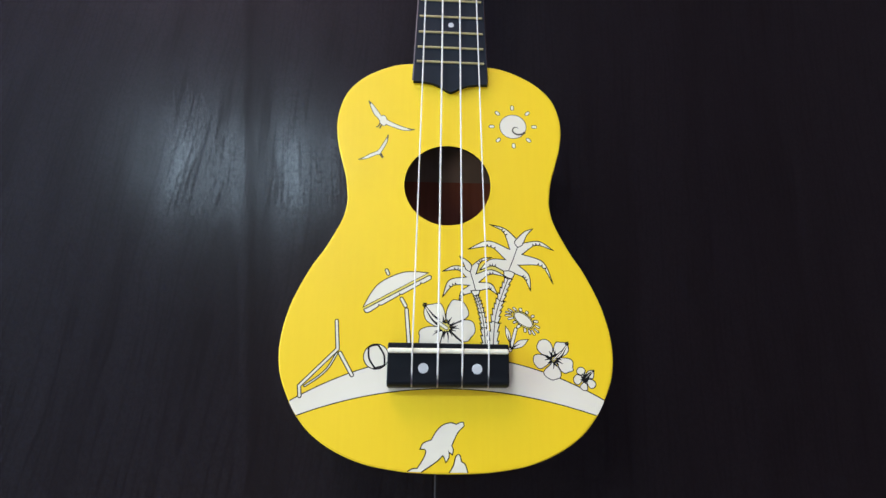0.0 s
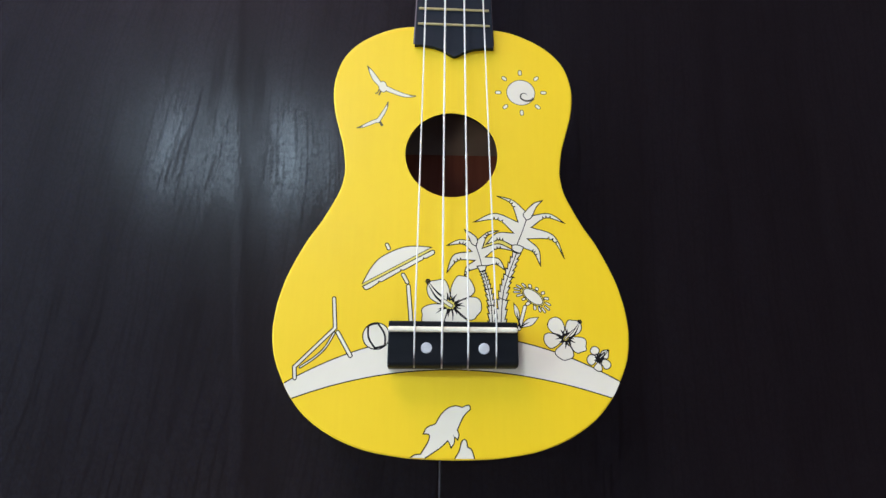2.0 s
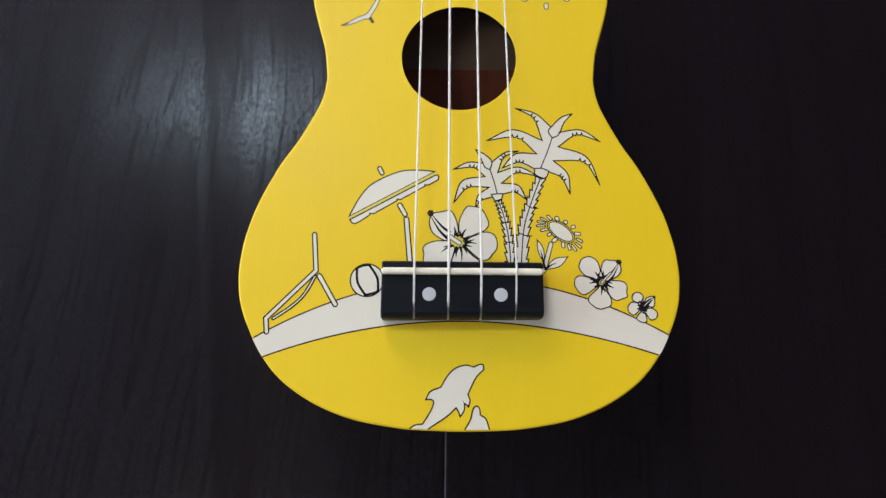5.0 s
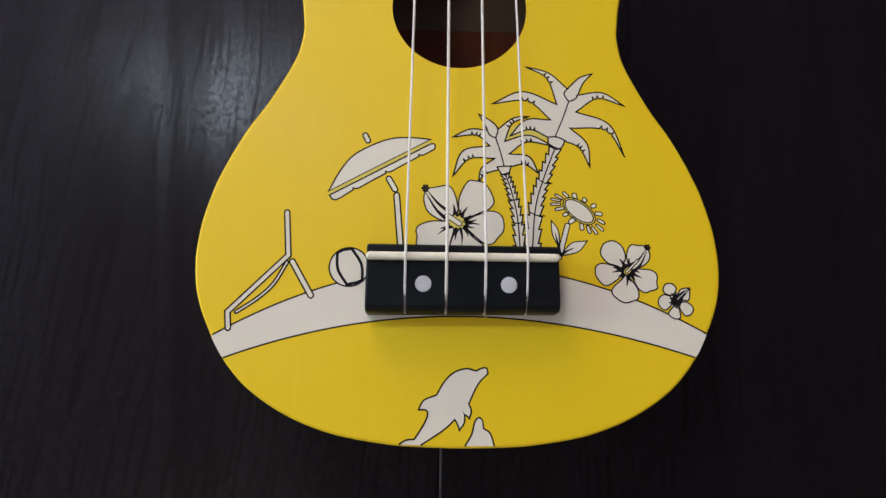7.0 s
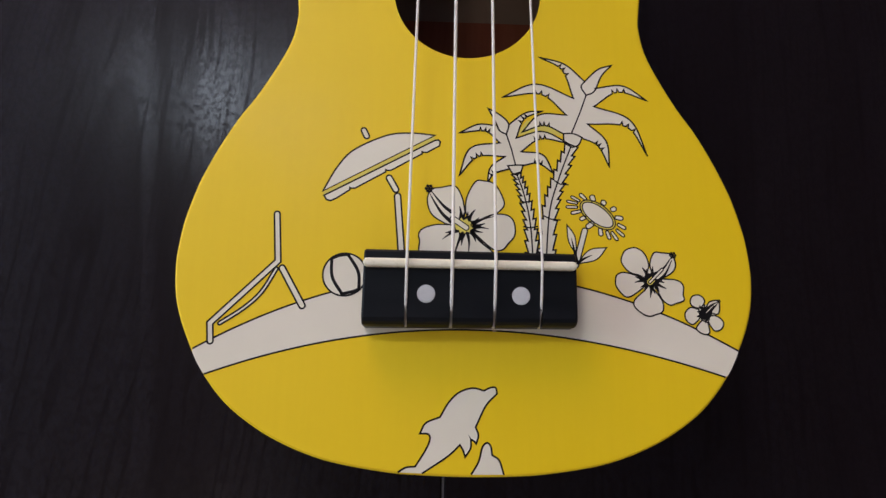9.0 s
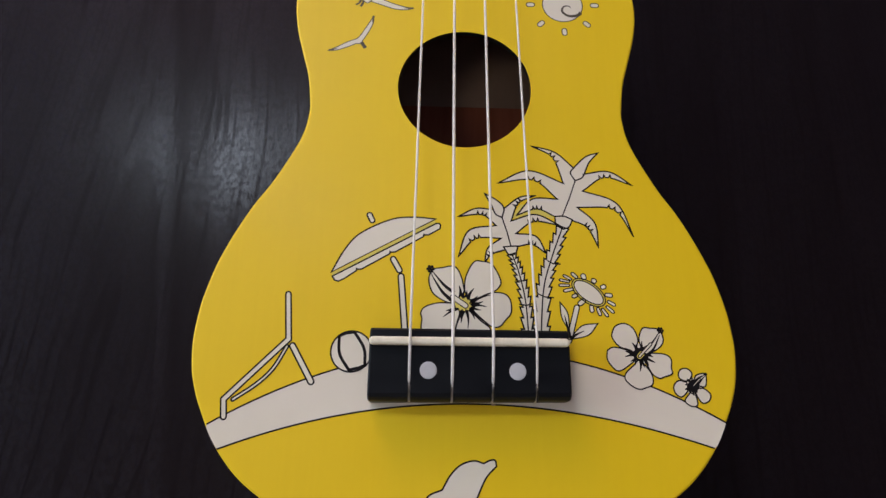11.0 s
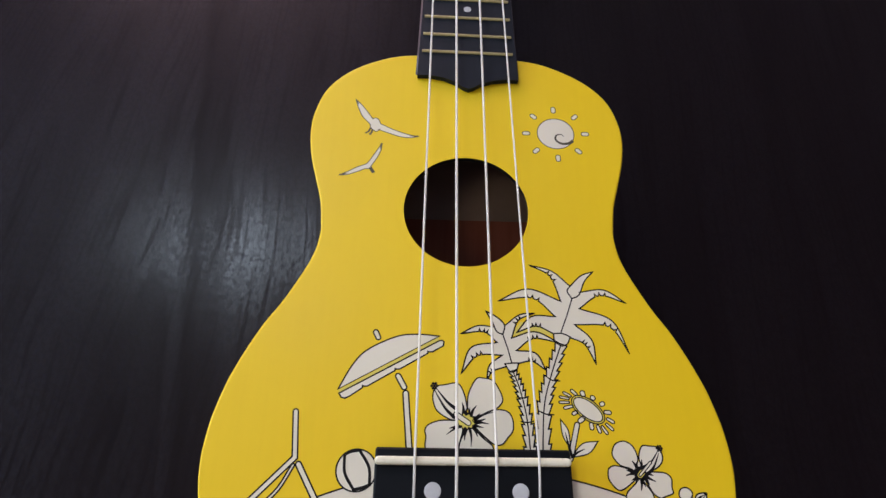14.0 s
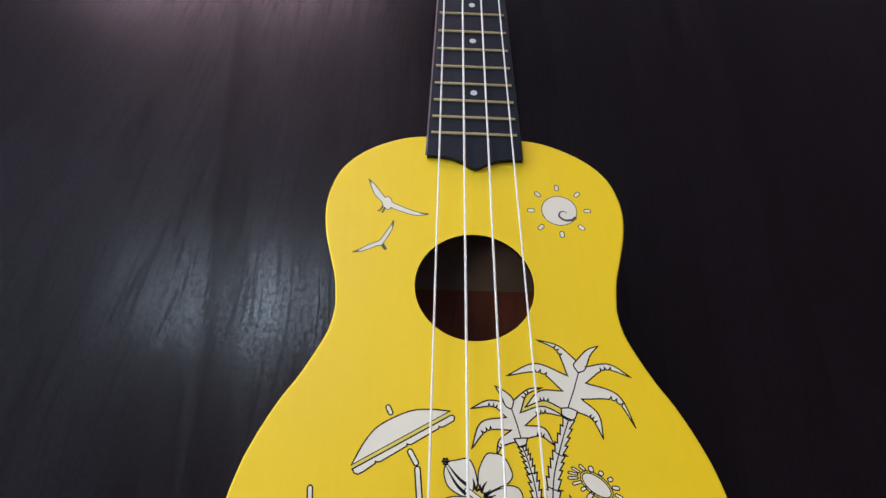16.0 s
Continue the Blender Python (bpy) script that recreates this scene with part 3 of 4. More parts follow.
def trunk(line, w0, w1, teeth):
    """Outline of a trunk whose sides are toothed like old leaf scars, each tooth widest at its top."""
    c = spline(line, 14)
    sides = ([], [])
    for k in range(teeth + 1):
        f = k / teeth * (len(c) - 1)
        i = min(int(f), len(c) - 2)
        p, d = c[i].lerp(c[i + 1], f - i), (c[i + 1] - c[i]).normalized()
        w = w0 + (w1 - w0) * k / teeth
        for s, side in zip((1, -1), sides):
            q = Vector((-d.y, d.x)) * s
            if k:
                side.append(p + q * (w - 1.0) - d * 0.15)
            if k < teeth:
                side.append(p + q * w - d * 0.3)
    return sides[0] + sides[1][::-1]


# sand: a curved white strip from edge to edge
def sand_top(x):
    return sum(c * x ** k for k, c in enumerate(SAND_A))


def sand_low(x):
    return sum(c * x ** k for k, c in enumerate(SAND_B))


edge = inset(RING, 0.5)
between = [p for p in edge if p.y < 40 and sand_low(p.x) < p.y < sand_top(p.x)]
right = sorted((p for p in between if p.x > 0), key=lambda p: p.y)
left = sorted((p for p in between if p.x < 0), key=lambda p: -p.y)
def meet(curve, side):
    x = min((p for p in edge if p.x * side > 50 and p.y < 40), key=lambda p: abs(curve(p.x) - p.y)).x
    return x
xr0, xr1, xl0, xl1 = meet(sand_low, 1), meet(sand_top, 1), meet(sand_low, -1), meet(sand_top, -1)
lower = [Vector((xl0 + (xr0 - xl0) * k / 48, sand_low(xl0 + (xr0 - xl0) * k / 48))) for k in range(49)]
upper = [Vector((xr1 + (xl1 - xr1) * k / 48, sand_top(xr1 + (xl1 - xr1) * k / 48))) for k in range(49)]
mids_r = [p for p in right if lower[-1].y + 0.8 < p.y < upper[0].y - 0.8]
mids_l = [p for p in left if lower[0].y + 0.8 < p.y < upper[-1].y - 0.8]
motif("printed_sand", "curved white strip of sand", [lower + mids_r + upper + mids_l], inks=[(lower, LINE, False), (upper, LINE, False)], z=-0.004)

# two palms
OFFSET.xy = 0.1, -0.25
between = [(15.0, 56.4), (16.6, 59.2), (18.5, 61.9), (19.8, 62.0), (17.5, 58.9), (19.7, 60.2), (22.9, 60.7), (26.0, 60.4), (29.7, 58.5), (29.8, 56.8), (26.0, 57.8), (22.9, 58.1), (19.7, 57.7)]
part("printed_band", fill(bmesh.new(), [Vector(p) for p in between], Z_WHITE - 0.003), M_LIME, uke, "pale yellow strip between the palm fronds")
palm_fronds_a = [[(37.7, 76.4), (31.2, 82.4), (22.9, 84.7)], [(22.9, 84.7), (30.3, 80.3), (33.8, 70.3)], [(33.8, 70.3), (21.7, 74.9), (10.7, 69.9)],
                 [(10.7, 69.9), (23.2, 71.3), (31.4, 64.3)], [(31.4, 64.3), (22.7, 64.1), (17.0, 57.9)], [(17.0, 57.9), (24.1, 60.4), (30.2, 57.8)]]
palm_fronds_b = [[(36.0, 56.5), (41.2, 53.9), (44.6, 46.9)], [(44.6, 46.9), (43.9, 55.6), (38.1, 61.4)], [(38.1, 61.4), (50.8, 60.7), (57.0, 50.9)],
                 [(57.0, 50.9), (52.0, 63.1), (40.4, 67.6)], [(40.4, 67.6), (48.4, 72.9), (57.9, 70.2)], [(57.9, 70.2), (50.1, 75.2), (40.7, 74.0)]]
bud = joined([[(38.0, 71.5), (36.5, 74.4), (37.9, 76.6), (42.2, 80.9), (46.8, 82.6)], [(46.8, 82.6), (43.3, 78.6), (40.8, 73.1), (38.0, 71.5)]])
cap = joined([[(30.2, 57.8), (33.4, 57.9), (36.2, 56.7)], [(36.2, 56.7), (35.0, 54.1), (33.0, 53.2)], [(33.0, 53.2), (30.6, 54.7), (30.2, 57.8)]])
line = [(32.6, 53.7), (28.4, 42.5), (25.3, 31.6), (23.8, 14.5)]
leaves, stem = crown(palm_fronds_a, palm_fronds_b, 0.9), trunk(line, 2.2, 2.9, 11)
motif("printed_palm", "tall white palm with a toothed trunk", [stem, leaves[0] + leaves[1], cap, bud], [stem, cap, bud],
      [(leaves[0], LINE, False), (leaves[1], LINE, False), ([(38.0, 71.5), (35.7, 65.0), (32.8, 57.9)], 0.45, False), (spline(line), 0.45, False),
       ([(27.0, 41.8), (28.8, 40.7), (31.4, 40.6)], 0.45, False), ([(23.2, 30.3), (25.6, 29.2), (28.6, 29.0)], 0.45, False)])
palm_fronds_c = [[(12.6, 60.2), (18.2, 64.6), (23.7, 65.4)], [(23.7, 65.4), (17.8, 62.4), (15.1, 55.8)], [(15.1, 55.8), (23.6, 58.3), (31.8, 54.5)],
                 [(31.8, 54.5), (22.9, 55.7), (16.6, 51.2)], [(16.6, 51.2), (23.5, 50.3), (26.7, 44.3)], [(26.7, 44.3), (22.0, 47.4), (17.0, 46.5)]]
palm_fronds_d = [[(13.1, 45.4), (8.1, 43.5), (5.9, 40.2)], [(5.9, 40.2), (7.0, 45.7), (11.6, 49.4)], [(11.6, 49.4), (2.9, 49.0), (-2.9, 42.6)],
                 [(-2.9, 42.6), (0.6, 51.9), (9.9, 54.0)], [(9.9, 54.0), (5.2, 57.8), (-3.0, 57.0)], [(-3.0, 57.0), (3.0, 60.1), (8.8, 59.8)]]
bud = joined([[(12.0, 57.0), (9.8, 58.2), (8.5, 61.3), (6.1, 65.8)], [(6.1, 65.8), (10.1, 63.5), (12.7, 60.6), (12.0, 57.0)]])
line = [(15.2, 43.6), (17.3, 37.3), (19.2, 27.7), (20.0, 14.5)]
cap = joined([[(12.4, 46.3), (14.8, 46.6), (17.2, 46.7)], [(17.2, 46.7), (16.5, 44.4), (15.2, 43.3)], [(15.2, 43.3), (13.8, 43.9), (12.4, 46.3)]])
leaves, stem = crown(palm_fronds_c, palm_fronds_d, -0.9), trunk(line, 1.6, 2.3, 11)
motif("printed_palm", "small white palm with a toothed trunk", [stem, leaves[0] + leaves[1], cap, bud], [stem, cap, bud],
      [(leaves[0], LINE, False), (leaves[1], LINE, False), ([(12.0, 57.0), (13.6, 51.8), (14.8, 46.7)], 0.45, False), (spline(line), 0.45, False),
       ([(16.0, 34.8), (17.8, 34.4), (20.2, 35.0)], 0.45, False), ([(17.0, 26.6), (19.3, 26.2), (21.6, 26.8)], 0.45, False)], z=0.03)


# two gulls, the sun
OFFSET.xy = 0.0, 0.0
gull = joined([[(-47.9, 161.2), (-46.4, 156.7), (-44.5, 152.4), (-42.1, 149.6), (-41.0, 148.2)], [(-41.0, 148.2), (-40.8, 146.8), (-39.9, 145.6), (-38.3, 144.6), (-36.9, 145.4)],
               [(-36.9, 145.4), (-32.6, 143.8), (-27.9, 142.2), (-23.6, 141.9), (-20.4, 142.7)], [(-20.4, 142.7), (-23.6, 143.2), (-27.3, 144.3), (-31.9, 146.2), (-36.6, 148.6)],
               [(-36.6, 148.6), (-37.4, 150.6), (-38.7, 151.6), (-40.0, 151.1)], [(-40.0, 151.1), (-43.2, 155.8), (-45.4, 158.7), (-47.9, 161.2)]])
motif("printed_gull", "white gull gliding with spread wings", [gull], [gull],
      [(spline([(-40.7, 146.4), (-41.4, 144.6), (-42.7, 143.6)]), 0.75, False), (spline([(-39.8, 145.7), (-40.1, 144.3), (-40.8, 142.8)]), 0.85, False),
       ([(-20.6, 142.7), (-24.4, 142.8)], 0.9, True), ([(-47.7, 161.0), (-46.3, 158.2)], 0.8, True), ([(-37.6, 145.2), (-36.5, 145.9)], 0.4, False)], M_OLIVE, 0.37)
gull = joined([[(-35.6, 138.7), (-35.6, 135.8), (-36.7, 132.3), (-38.2, 129.2), (-39.3, 127.2)], [(-39.3, 127.2), (-39.7, 126.0), (-41.7, 125.8)],
               [(-41.7, 125.8), (-44.9, 124.2), (-48.5, 122.8), (-51.8, 122.4)], [(-51.8, 122.4), (-48.6, 124.2), (-45.1, 126.4), (-41.6, 128.0)],
               [(-41.6, 128.0), (-40.4, 129.3), (-38.4, 133.0), (-36.7, 136.2), (-35.6, 138.7)]])
motif("printed_gull", "small white gull with raised wings", [gull], [gull],
      [(spline([(-39.6, 126.6), (-38.9, 125.3), (-38.0, 124.0)]), 1.35, False), ([(-35.6, 138.6), (-36.0, 135.6)], 1.0, True), ([(-51.6, 122.5), (-48.3, 123.6)], 0.9, True)], M_OLIVE, 0.37)
SUN_C, SUN_R = (37.3, 146.3), 7.8
disc = ellipse(SUN_C, SUN_R, SUN_R, 0, 48)
rays = []
for k in range(8):
    a = radians(91 + 45 * k)
    d = Vector((math.cos(a), math.sin(a)))
    rays.append(capsule(Vector(SUN_C) + 11.85 * d, Vector(SUN_C) + 13.2 * d, 0.95))
curl = [(44.4, 142.9), (42.6, 141.5), (39.4, 141.3), (37.1, 143.2), (37.7, 145.5), (39.6, 145.9), (40.6, 144.9)]
motif("printed_sun", "white sun disc with a curl and eight rays", [disc] + rays, [disc] + rays, [(spline(curl), 1.5, True)], M_OLIVE, 0.38)


# parasol, deck chair, ball
def bar(pts, r):
    """The outline of a bent bar with round ends."""
    p = [Vector(q) for q in pts]
    one, two = [], []
    for i in range(1, len(p) - 1):
        d0, d1 = (p[i] - p[i - 1]).normalized(), (p[i + 1] - p[i]).normalized()
        m = (Vector((-d0.y, d0.x)) + Vector((-d1.y, d1.x))).normalized()
        w = r / max(m.dot(Vector((-d0.y, d0.x))), 0.5)
        one.append(p[i] + m * w), two.append(p[i] - m * w)
    tail, head = capsule(p[0], p[1], r), capsule(p[-2], p[-1], r)
    return tail[:7] + two + head[7:] + one[::-1]


OFFSET.xy = 0.0, -0.15
dome = joined([[(-44.7, 36.2), (-40.7, 44.3), (-35.7, 50.2), (-25.7, 55.3), (-18.0, 56.3), (-10.5, 55.8)], [(-10.5, 55.8), (-44.7, 36.2)]])
a, b = Vector((-44.3, 34.8)), Vector((-10.5, 54.1))
d = (b - a).normalized()
n = Vector((d.y, -d.x))
hem = [a, b, b + d * 1.0 + n * 0.4, b + d * 1.2 + n * 1.2, b + d * 0.3 + n * 2.3]
for k in (0.86, 0.53, 0.21):
    q = a + (b - a) * k
    hem += [q + d * 1.3 + n * 2.4, q + d * 0.3 + n * 1.9, q + n * 1.5, q - d * 0.4 + n * 2.1]
hem += [a + d * 3.0 + n * 2.6, a + d * 1.0 + n * 2.5, a + d * 0.1 + n * 1.6]
finial, upper_pole, pole = capsule((-33.1, 56.8), (-32.1, 54.8), 0.85), capsule((-24.5, 41.1), (-22.3, 37.3), 0.9), capsule((-21.7, 35.2), (-19.6, 14.0), 0.95)
gap = [Vector((-44.5, 35.9)), Vector((-10.8, 55.4)), b - n * 0.1, a - n * 0.1]
part("printed_band", fill(bmesh.new(), gap, Z_WHITE - 0.003), M_LIME, uke, "pale yellow band on the parasol")
motif("printed_parasol", "white beach parasol leaning over", [dome, hem, finial, upper_pole, pole], [dome, hem, finial, upper_pole, pole])
OFFSET.xy = 0.25, -0.4
frame_bar = bar([(-58.3, 28.7), (-56.9, 14.0), (-75.1, -5.0), (-74.5, -10.2)], 0.85)
leg_bar = capsule((-55.5, 11.9), (-48.8, 0.7), 0.9)
sling = bar(spline([(-57.2, 11.6), (-61.0, 4.5), (-65.8, -0.4), (-72.3, -5.0)], 4), 0.5)
motif("printed_deck_chair", "white outlined folding deck chair", [sling, frame_bar, leg_bar], [sling, frame_bar, leg_bar], z=0.03)
OFFSET.xy = 0.0, -0.5
ball = ellipse((-36.6, 10.5), 6.5, 6.5)
motif("printed_ball", "white beach ball with black seams", [ball], [ball],
      [(spline([(-40.7, 15.4), (-40.2, 9.6), (-37.0, 4.5)]), 0.95, False), (spline([(-36.0, 16.8), (-32.6, 11.4), (-32.1, 5.8)]), 0.95, False),
       ([(-40.9, 15.2), (-38.6, 16.3), (-35.8, 16.7)], 1.0, False), ([(-37.4, 4.5), (-34.0, 5.3), (-31.8, 6.2)], 1.0, False)], z=0.03)


# three hibiscus blooms
def hibiscus(petals, rays, ray_width, lines, line_width, rod, rod_width, end, end_size, label, heart=()):
    """Five wavy petals round a dark-rayed heart, with a long stamen to one side."""
    z, petals = 0.06, [spline(p, 5) for p in petals]
    inks = []
    for k in range(0, len(rays), 2):
        p, q = Vector(rays[k]), Vector(rays[k + 1])
        bend = Vector((p.y - q.y, q.x - p.x)) * (0.06 if k % 4 else -0.05)
        inks.append((spline([q, p.lerp(q, 0.5) + bend, p], 4)[::-1], ray_width * (1.0 if k % 6 else 1.25), True))
    small = ray_width > 1.5
    middle = ellipse(rays[0], 2.9 if small else 3.7, 2.7 if small else 3.4, 0, 20)
    ob = motif("printed_hibiscus", label, petals + ([] if heart else [middle]), petals, inks, z=z, width=0.44)
    if heart:
        star = [Vector(p) for p in heart]
        part("yellow_heart", fill(bmesh.new(), star, Z_TOP + z + 0.006), M_LIME, ob)
    bm = bmesh.new()
    for l in lines:
        stroke(bm, spline(l, 5), line_width, Z_TOP + z + 0.010, False, True)
    if heart:
        stroke(bm, star, 0.34, Z_TOP + z + 0.008, True)
    root, tip = Vector(rod[0]), Vector(rod[1])
    rod = capsule(root, tip, rod_width)
    stroke(bm, rod, 0.34, Z_TOP + z + 0.018, True)
    for k in range(7):
        q = Vector(end) + end_size * Vector((math.cos(k * 1.05), math.sin(k * 1.05))) * (0.0 if k == 6 else 1.0)
        fill(bm, ellipse(q, end_size * 0.52, end_size * 0.52, 0, 10), Z_TOP + z + 0.020 + 0.002 * k)
    if not heart:
        fill(bm, ellipse(rays[0], 2.2, 1.8, 40.0, 16), Z_TOP + z + 0.007)
        if not small:
            part("yellow_heart", fill(bmesh.new(), capsule(root, root.lerp(tip, 0.2), 0.85), Z_TOP + z + 0.012), M_LIME, ob)
    part("stamen_ink", bm, M_INK, ob)
    part("stamen", fill(bmesh.new(), rod, Z_TOP + z + 0.014), M_WHITE, ob)


OFFSET.xy = 0.1, -0.5
bloom = [[(-0.9, 31.1), (-1.9, 35.8), (-4.1, 39.3), (-8.3, 38.8), (-11.4, 38.0), (-12.6, 34.7), (-11.4, 30.4), (-8.3, 27.9), (-5.2, 26.8), (-1.5, 27.5)],
         [(-0.8, 31.3), (-0.4, 35.8), (2.2, 40.9), (5.0, 41.3), (8.5, 40.1), (11.2, 34.6), (10.1, 31.9), (7.7, 30.4), (2.9, 28.4), (0.3, 28.0)],
         [(2.9, 28.2), (7.7, 30.4), (12.1, 30.3), (14.2, 28.1), (14.4, 24.0), (12.4, 21.3), (10.6, 19.3), (7.7, 19.4), (2.7, 23.7), (1.0, 26.0)],
         [(-5.2, 26.8), (-9.9, 26.7), (-13.8, 25.3), (-15.0, 23.4), (-14.6, 21.4), (-14.8, 18.1), (-13.5, 14.5), (-5.4, 14.7), (-3.0, 21.3), (-2.0, 25.2)],
         [(-2.8, 21.3), (-4.0, 15.6), (2.1, 14.0), (7.0, 16.6), (7.2, 19.0), (2.7, 23.5), (-0.4, 25.2)]]
rays = [(-2.1, 28.9), (-2.6, 32.8), (-1.2, 28.4), (-1.0, 31.2), (-0.5, 28.8), (0.0, 31.1), (0.2, 28.3), (2.3, 31.9), (1.0, 27.4), (3.5, 29.3), (1.3, 27.0), (8.0, 29.8), (1.5, 26.5), (5.3, 27.5),
        (1.6, 26.0), (6.4, 25.8), (1.4, 25.5), (4.6, 24.6), (0.8, 25.0), (2.5, 21.6), (1.2, 25.2), (7.4, 18.7), (-0.2, 24.7), (0.3, 18.4), (-1.0, 24.6), (-1.9, 20.3), (-2.0, 24.8), (-3.8, 19.1),
        (-3.0, 25.0), (-7.8, 22.1), (-3.6, 25.4), (-6.9, 24.2)]
lines = [[(-4.2, 30.3), (-7.2, 32.5), (-9.6, 35.2), (-11.7, 37.9)], [(-4.9, 27.5), (-8.0, 30.4), (-10.2, 33.7), (-12.1, 37.1)]]
heart = [(-3.9, 29.3), (-2.8, 28.5), (-2.0, 29.4), (-1.3, 28.5), (-0.2, 29.1), (0.2, 28.2), (1.3, 27.8), (0.9, 26.8), (1.9, 25.8), (0.9, 25.2), (0.7, 24.2), (-0.4, 24.6), (-0.8, 23.8), (-1.6, 24.6), (-2.5, 23.9), (-2.8, 25.0), (-3.8, 25.2), (-4.1, 26.6)]
hibiscus(bloom, rays, 1.15, lines, 1.3, ((-0.5, 26.0), (-4.6, 28.8)), 0.85, (-12.1, 38.3), 0.95, "large white hibiscus bloom with black rays", heart)
bloom = [[(54.1, 12.5), (55.2, 15.6), (54.1, 19.2), (51.5, 21.0), (48.7, 20.4), (47.4, 18.9), (46.9, 16.3), (49.1, 13.4), (52.3, 12.4), (54.4, 11.0)],
         [(56.0, 13.4), (55.6, 16.2), (57.0, 19.5), (59.5, 19.6), (62.4, 19.1), (63.5, 16.0), (62.1, 13.4), (58.7, 11.5), (55.8, 10.8)],
         [(58.7, 11.5), (63.4, 11.2), (65.4, 9.6), (65.2, 6.8), (65.3, 5.0), (62.7, 4.0), (61.1, 3.5), (59.0, 4.8), (57.4, 7.8), (56.0, 10.0)],
         [(53.5, 7.8), (50.5, 5.0), (50.2, 2.9), (52.4, 0.8), (54.5, 0.0), (56.5, 0.5), (58.7, 1.6), (58.8, 4.5), (56.7, 7.8), (55.1, 9.6)],
         [(52.3, 12.1), (47.7, 13.2), (45.5, 12.5), (44.9, 11.2), (45.0, 8.8), (47.2, 6.0), (49.3, 5.9), (53.0, 8.5), (54.3, 10.2)]]
rays = [(55.2, 11.2), (53.2, 14.8), (55.3, 11.2), (54.5, 14.4), (55.6, 11.4), (56.4, 15.3), (55.0, 11.2), (50.9, 12.0), (55.0, 10.9), (50.6, 10.2), (55.0, 10.7), (52.3, 8.7),
        (55.1, 10.5), (53.5, 7.5), (55.4, 10.4), (55.1, 5.6), (55.7, 10.3), (56.7, 6.8), (56.0, 10.4), (58.0, 7.5), (56.6, 10.6), (60.2, 8.5), (56.8, 10.9), (59.7, 10.3)]
lines = [[(54.2, 11.6), (56.6, 12.8), (59.5, 14.6), (62.2, 18.1)], [(56.2, 9.8), (58.5, 11.3), (60.4, 13.4), (62.4, 17.4)]]
hibiscus(bloom, rays, 1.48, lines, 1.5, ((55.3, 10.4), (59.2, 14.4)), 0.42, (62.8, 18.9), 0.8, "white hibiscus bloom with black rays")
bloom = [[(70.5, 2.9), (71.6, 5.1), (70.2, 6.7), (68.2, 6.5), (67.2, 5.0), (67.5, 3.6), (69.0, 2.8)],
         [(72.1, 3.4), (73.1, 4.8), (75.7, 5.2), (76.0, 3.1), (75.3, 1.1), (73.2, 1.4)],
         [(72.8, 0.7), (75.1, 0.4), (76.8, -1.3), (76.1, -3.3), (74.1, -4.0), (72.8, -2.5), (72.0, -0.6)],
         [(70.4, -0.8), (68.5, -3.1), (69.4, -4.5), (71.1, -5.1), (72.4, -4.4), (72.1, -1.6)],
         [(69.6, 2.4), (67.1, 2.9), (65.4, 1.2), (65.6, -0.9), (67.3, -2.2), (68.9, -1.2), (69.9, 0.1)]]
rays = [(71.6, 1.2), (69.8, 3.5), (71.6, 1.2), (71.5, 4.0), (71.6, 1.2), (69.0, 1.7), (71.6, 1.2), (68.8, 0.2), (71.6, 1.2), (70.0, -0.7), (71.6, 1.2), (71.3, -1.7),
        (71.6, 1.2), (72.7, -0.8), (71.6, 1.2), (73.9, 0.4), (71.6, 1.2), (73.7, 2.2)]
lines = [[(71.4, 1.8), (73.6, 3.8), (75.5, 4.7)], [(72.2, 0.9), (74.0, 2.8), (75.7, 4.5)]]
hibiscus(bloom, rays, 1.7, lines, 1.1, ((71.8, 1.5), (73.9, 3.5)), 0.28, (75.9, 5.0), 0.42, "small white hibiscus bloom with a dark heart")


# sunflower with two leaves
OFFSET.xy = 0.1, -0.45
c, a, b, turn = (40.2, 31.2), 5.6, 2.7, -38.0
part("printed_band", fill(bmesh.new(), ellipse(c, a + 0.75, b + 0.7, turn), Z_WHITE + 0.024), M_LIME, uke, "pale yellow ring in the sunflower")
heads = [ellipse(c, a, b, turn)]
tips = [(32.0, 37.0), (30.6, 35.4), (30.4, 33.5), (31.9, 31.5), (34.6, 29.5), (34.8, 37.9), (38.5, 37.6), (42.6, 35.9), (46.1, 33.5), (48.1, 30.2), (48.8, 26.9), (48.2, 24.4), (46.1, 23.1), (43.7, 23.4), (41.0, 24.4)]
roots = [(35.2, 35.2), (34.6, 34.6), (34.6, 33.5), (35.7, 32.4), (36.8, 30.5), (37.0, 35.8), (39.2, 35.3), (41.7, 34.4), (44.1, 32.8), (45.2, 30.6), (45.9, 28.6), (45.4, 27.0), (44.0, 26.3), (42.7, 26.5), (40.8, 27.2)]
wide = [0.86, 0.80, 0.86, 1.04, 1.23, 1.1, 1.6, 1.72, 1.47, 1.35, 1.04, 0.92, 0.98, 1.1, 1.35]
petals = []
for p, q, w in zip(roots, tips, wide):
    p, q = Vector(p), Vector(q)
    p = p.lerp(q, 0.16)
    d = (q - p).normalized()
    s = Vector((-d.y, d.x)) * (w / 2)
    petals.append(spline([p + s * 0.75, p.lerp(q, 0.6) + s, q - d * 0.35 + s * 0.85, q, q - d * 0.35 - s * 0.85, p.lerp(q, 0.6) - s, p - s * 0.75, p + s * 0.75], 3)[:-1])
stalks = [capsule((38.2, 28.2), (37.2, 27.4), 0.8), capsule((36.0, 26.0), (32.9, 15.0), 0.85)]
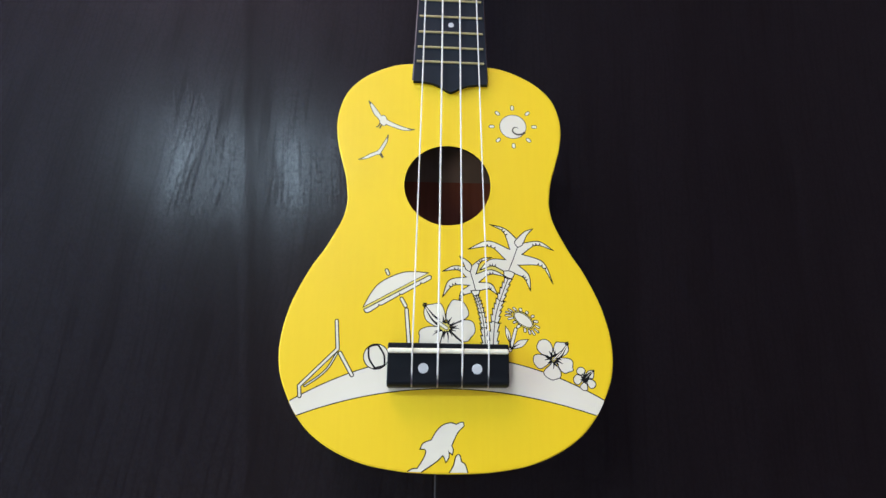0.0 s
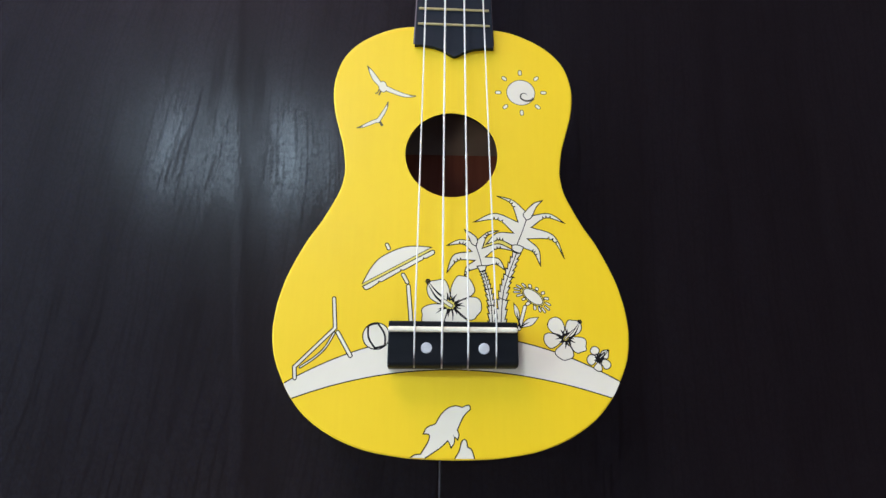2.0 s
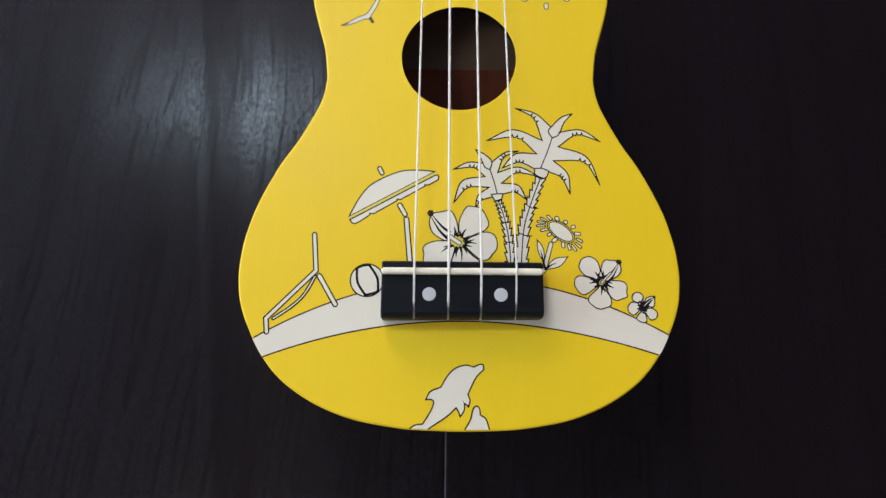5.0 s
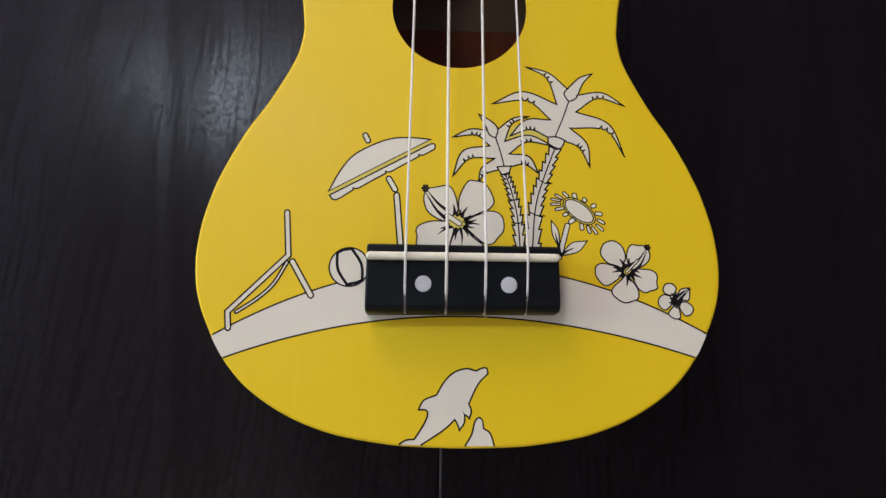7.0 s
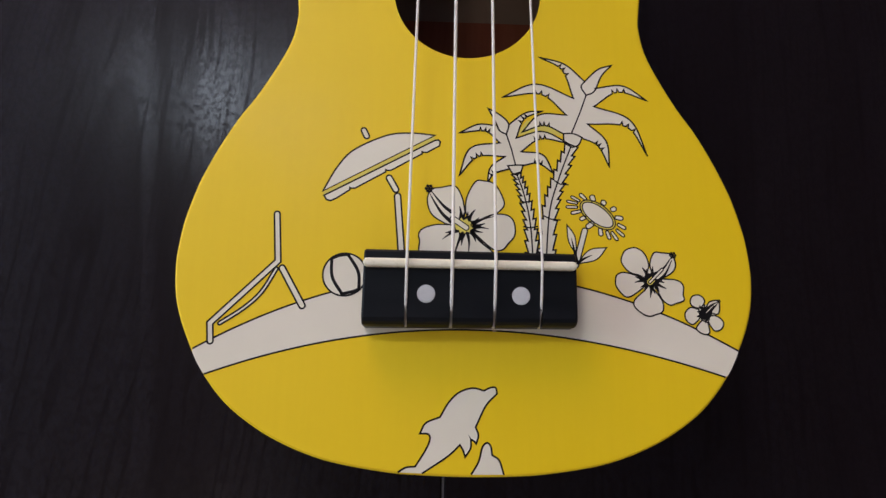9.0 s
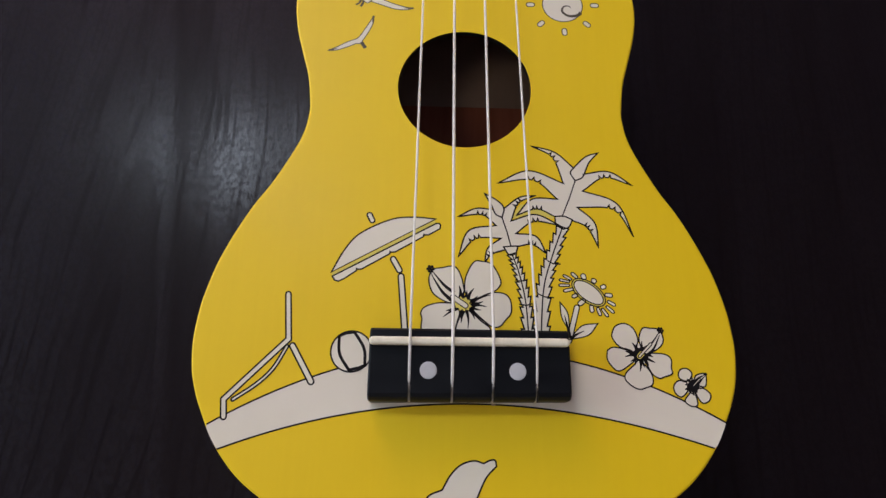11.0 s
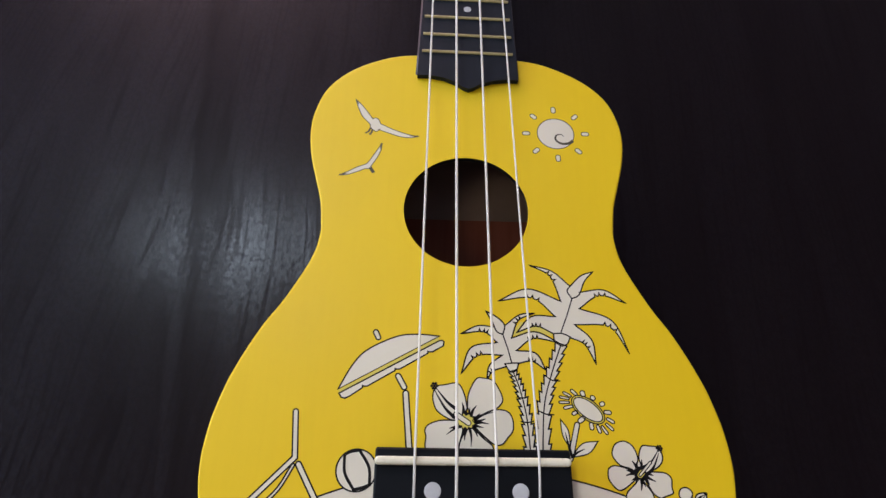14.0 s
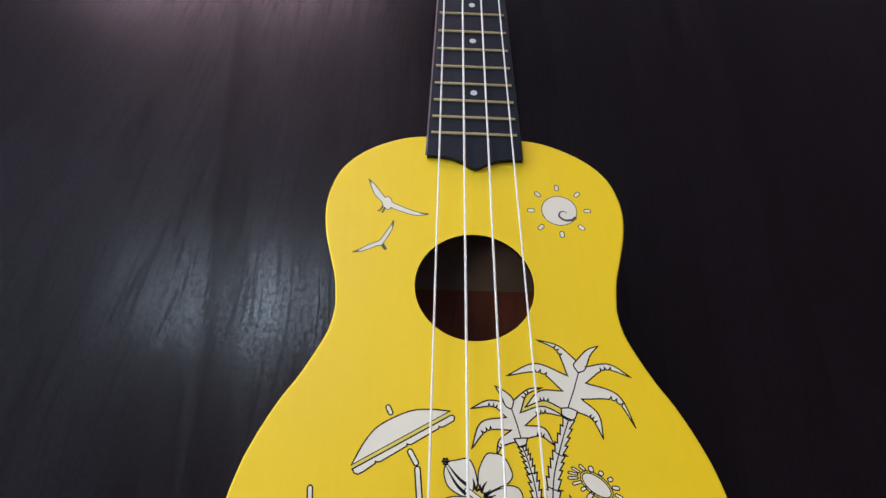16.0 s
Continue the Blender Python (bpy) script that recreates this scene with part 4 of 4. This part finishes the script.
leaf_a = joined([[(33.2, 18.0), (30.9, 22.6), (30.5, 27.8)], [(30.5, 27.8), (32.9, 24.0), (33.2, 18.0)]])
leaf_b = joined([[(33.1, 15.4), (37.3, 19.9), (42.6, 20.8)], [(42.6, 20.8), (39.2, 16.9), (33.1, 15.4)]])
motif("printed_sunflower", "white outlined sunflower with two leaves", [stalks[1], stalks[0], leaf_a, leaf_b] + heads + petals,
      [stalks[1], stalks[0], leaf_a, leaf_b, ellipse(c, a + 0.75, b + 0.7, turn)] + heads + petals,
      [([(33.3, 16.0), (32.5, 20.0), (31.8, 23.5)], 1.2, True), ([(33.2, 15.6), (35.6, 17.2), (38.0, 18.3)], 1.1, True)], width=0.38, z=0.03)


# two leaping dolphins, cut off by the edge
OFFSET.xy = 0.0, 0.0
dolphin = [[(-18.8, -45.9), (-16.6, -44.6), (-14.0, -44.3)], [(-14.0, -44.3), (-11.1, -39.7), (-10.0, -36.8), (-10.6, -35.5), (-12.9, -35.4)],
           [(-12.9, -35.4), (-11.3, -32.5), (-7.3, -30.8)], [(-7.3, -30.8), (-4.9, -26.7), (-1.9, -23.8), (2.0, -22.5), (5.2, -23.2)],
           [(5.2, -23.2), (7.1, -22.3), (8.6, -22.3), (9.0, -24.0)], [(9.0, -24.0), (5.8, -27.4), (2.9, -33.4)], [(2.9, -33.4), (3.7, -35.6), (3.1, -37.9)],
           [(3.1, -37.9), (2.3, -37.1), (1.6, -36.8)], [(1.6, -36.8), (1.5, -39.2), (0.0, -41.5)], [(0.0, -41.5), (-0.7, -39.6), (-1.5, -38.3)],
           [(-1.5, -38.3), (-5.0, -41.5), (-12.0, -46.1)]]
shape = joined(dolphin) + [Vector((-12.0, -46.1))]
motif("printed_dolphin", "white leaping dolphin", [shape], [], [(shape, LINE, False), ([(1.7, -36.9), (0.9, -35.6)], 0.45, True)])
shape = joined([[(1.7, -46.2), (3.8, -42.7), (4.8, -38.9), (6.1, -37.6), (7.2, -38.5), (7.6, -40.9)], [(7.6, -40.9), (9.6, -42.3), (10.9, -46.1)]]) + [Vector((10.9, -46.1))]
motif("printed_dolphin", "white dolphin rising behind the other", [shape], [], [(shape, LINE, False)])
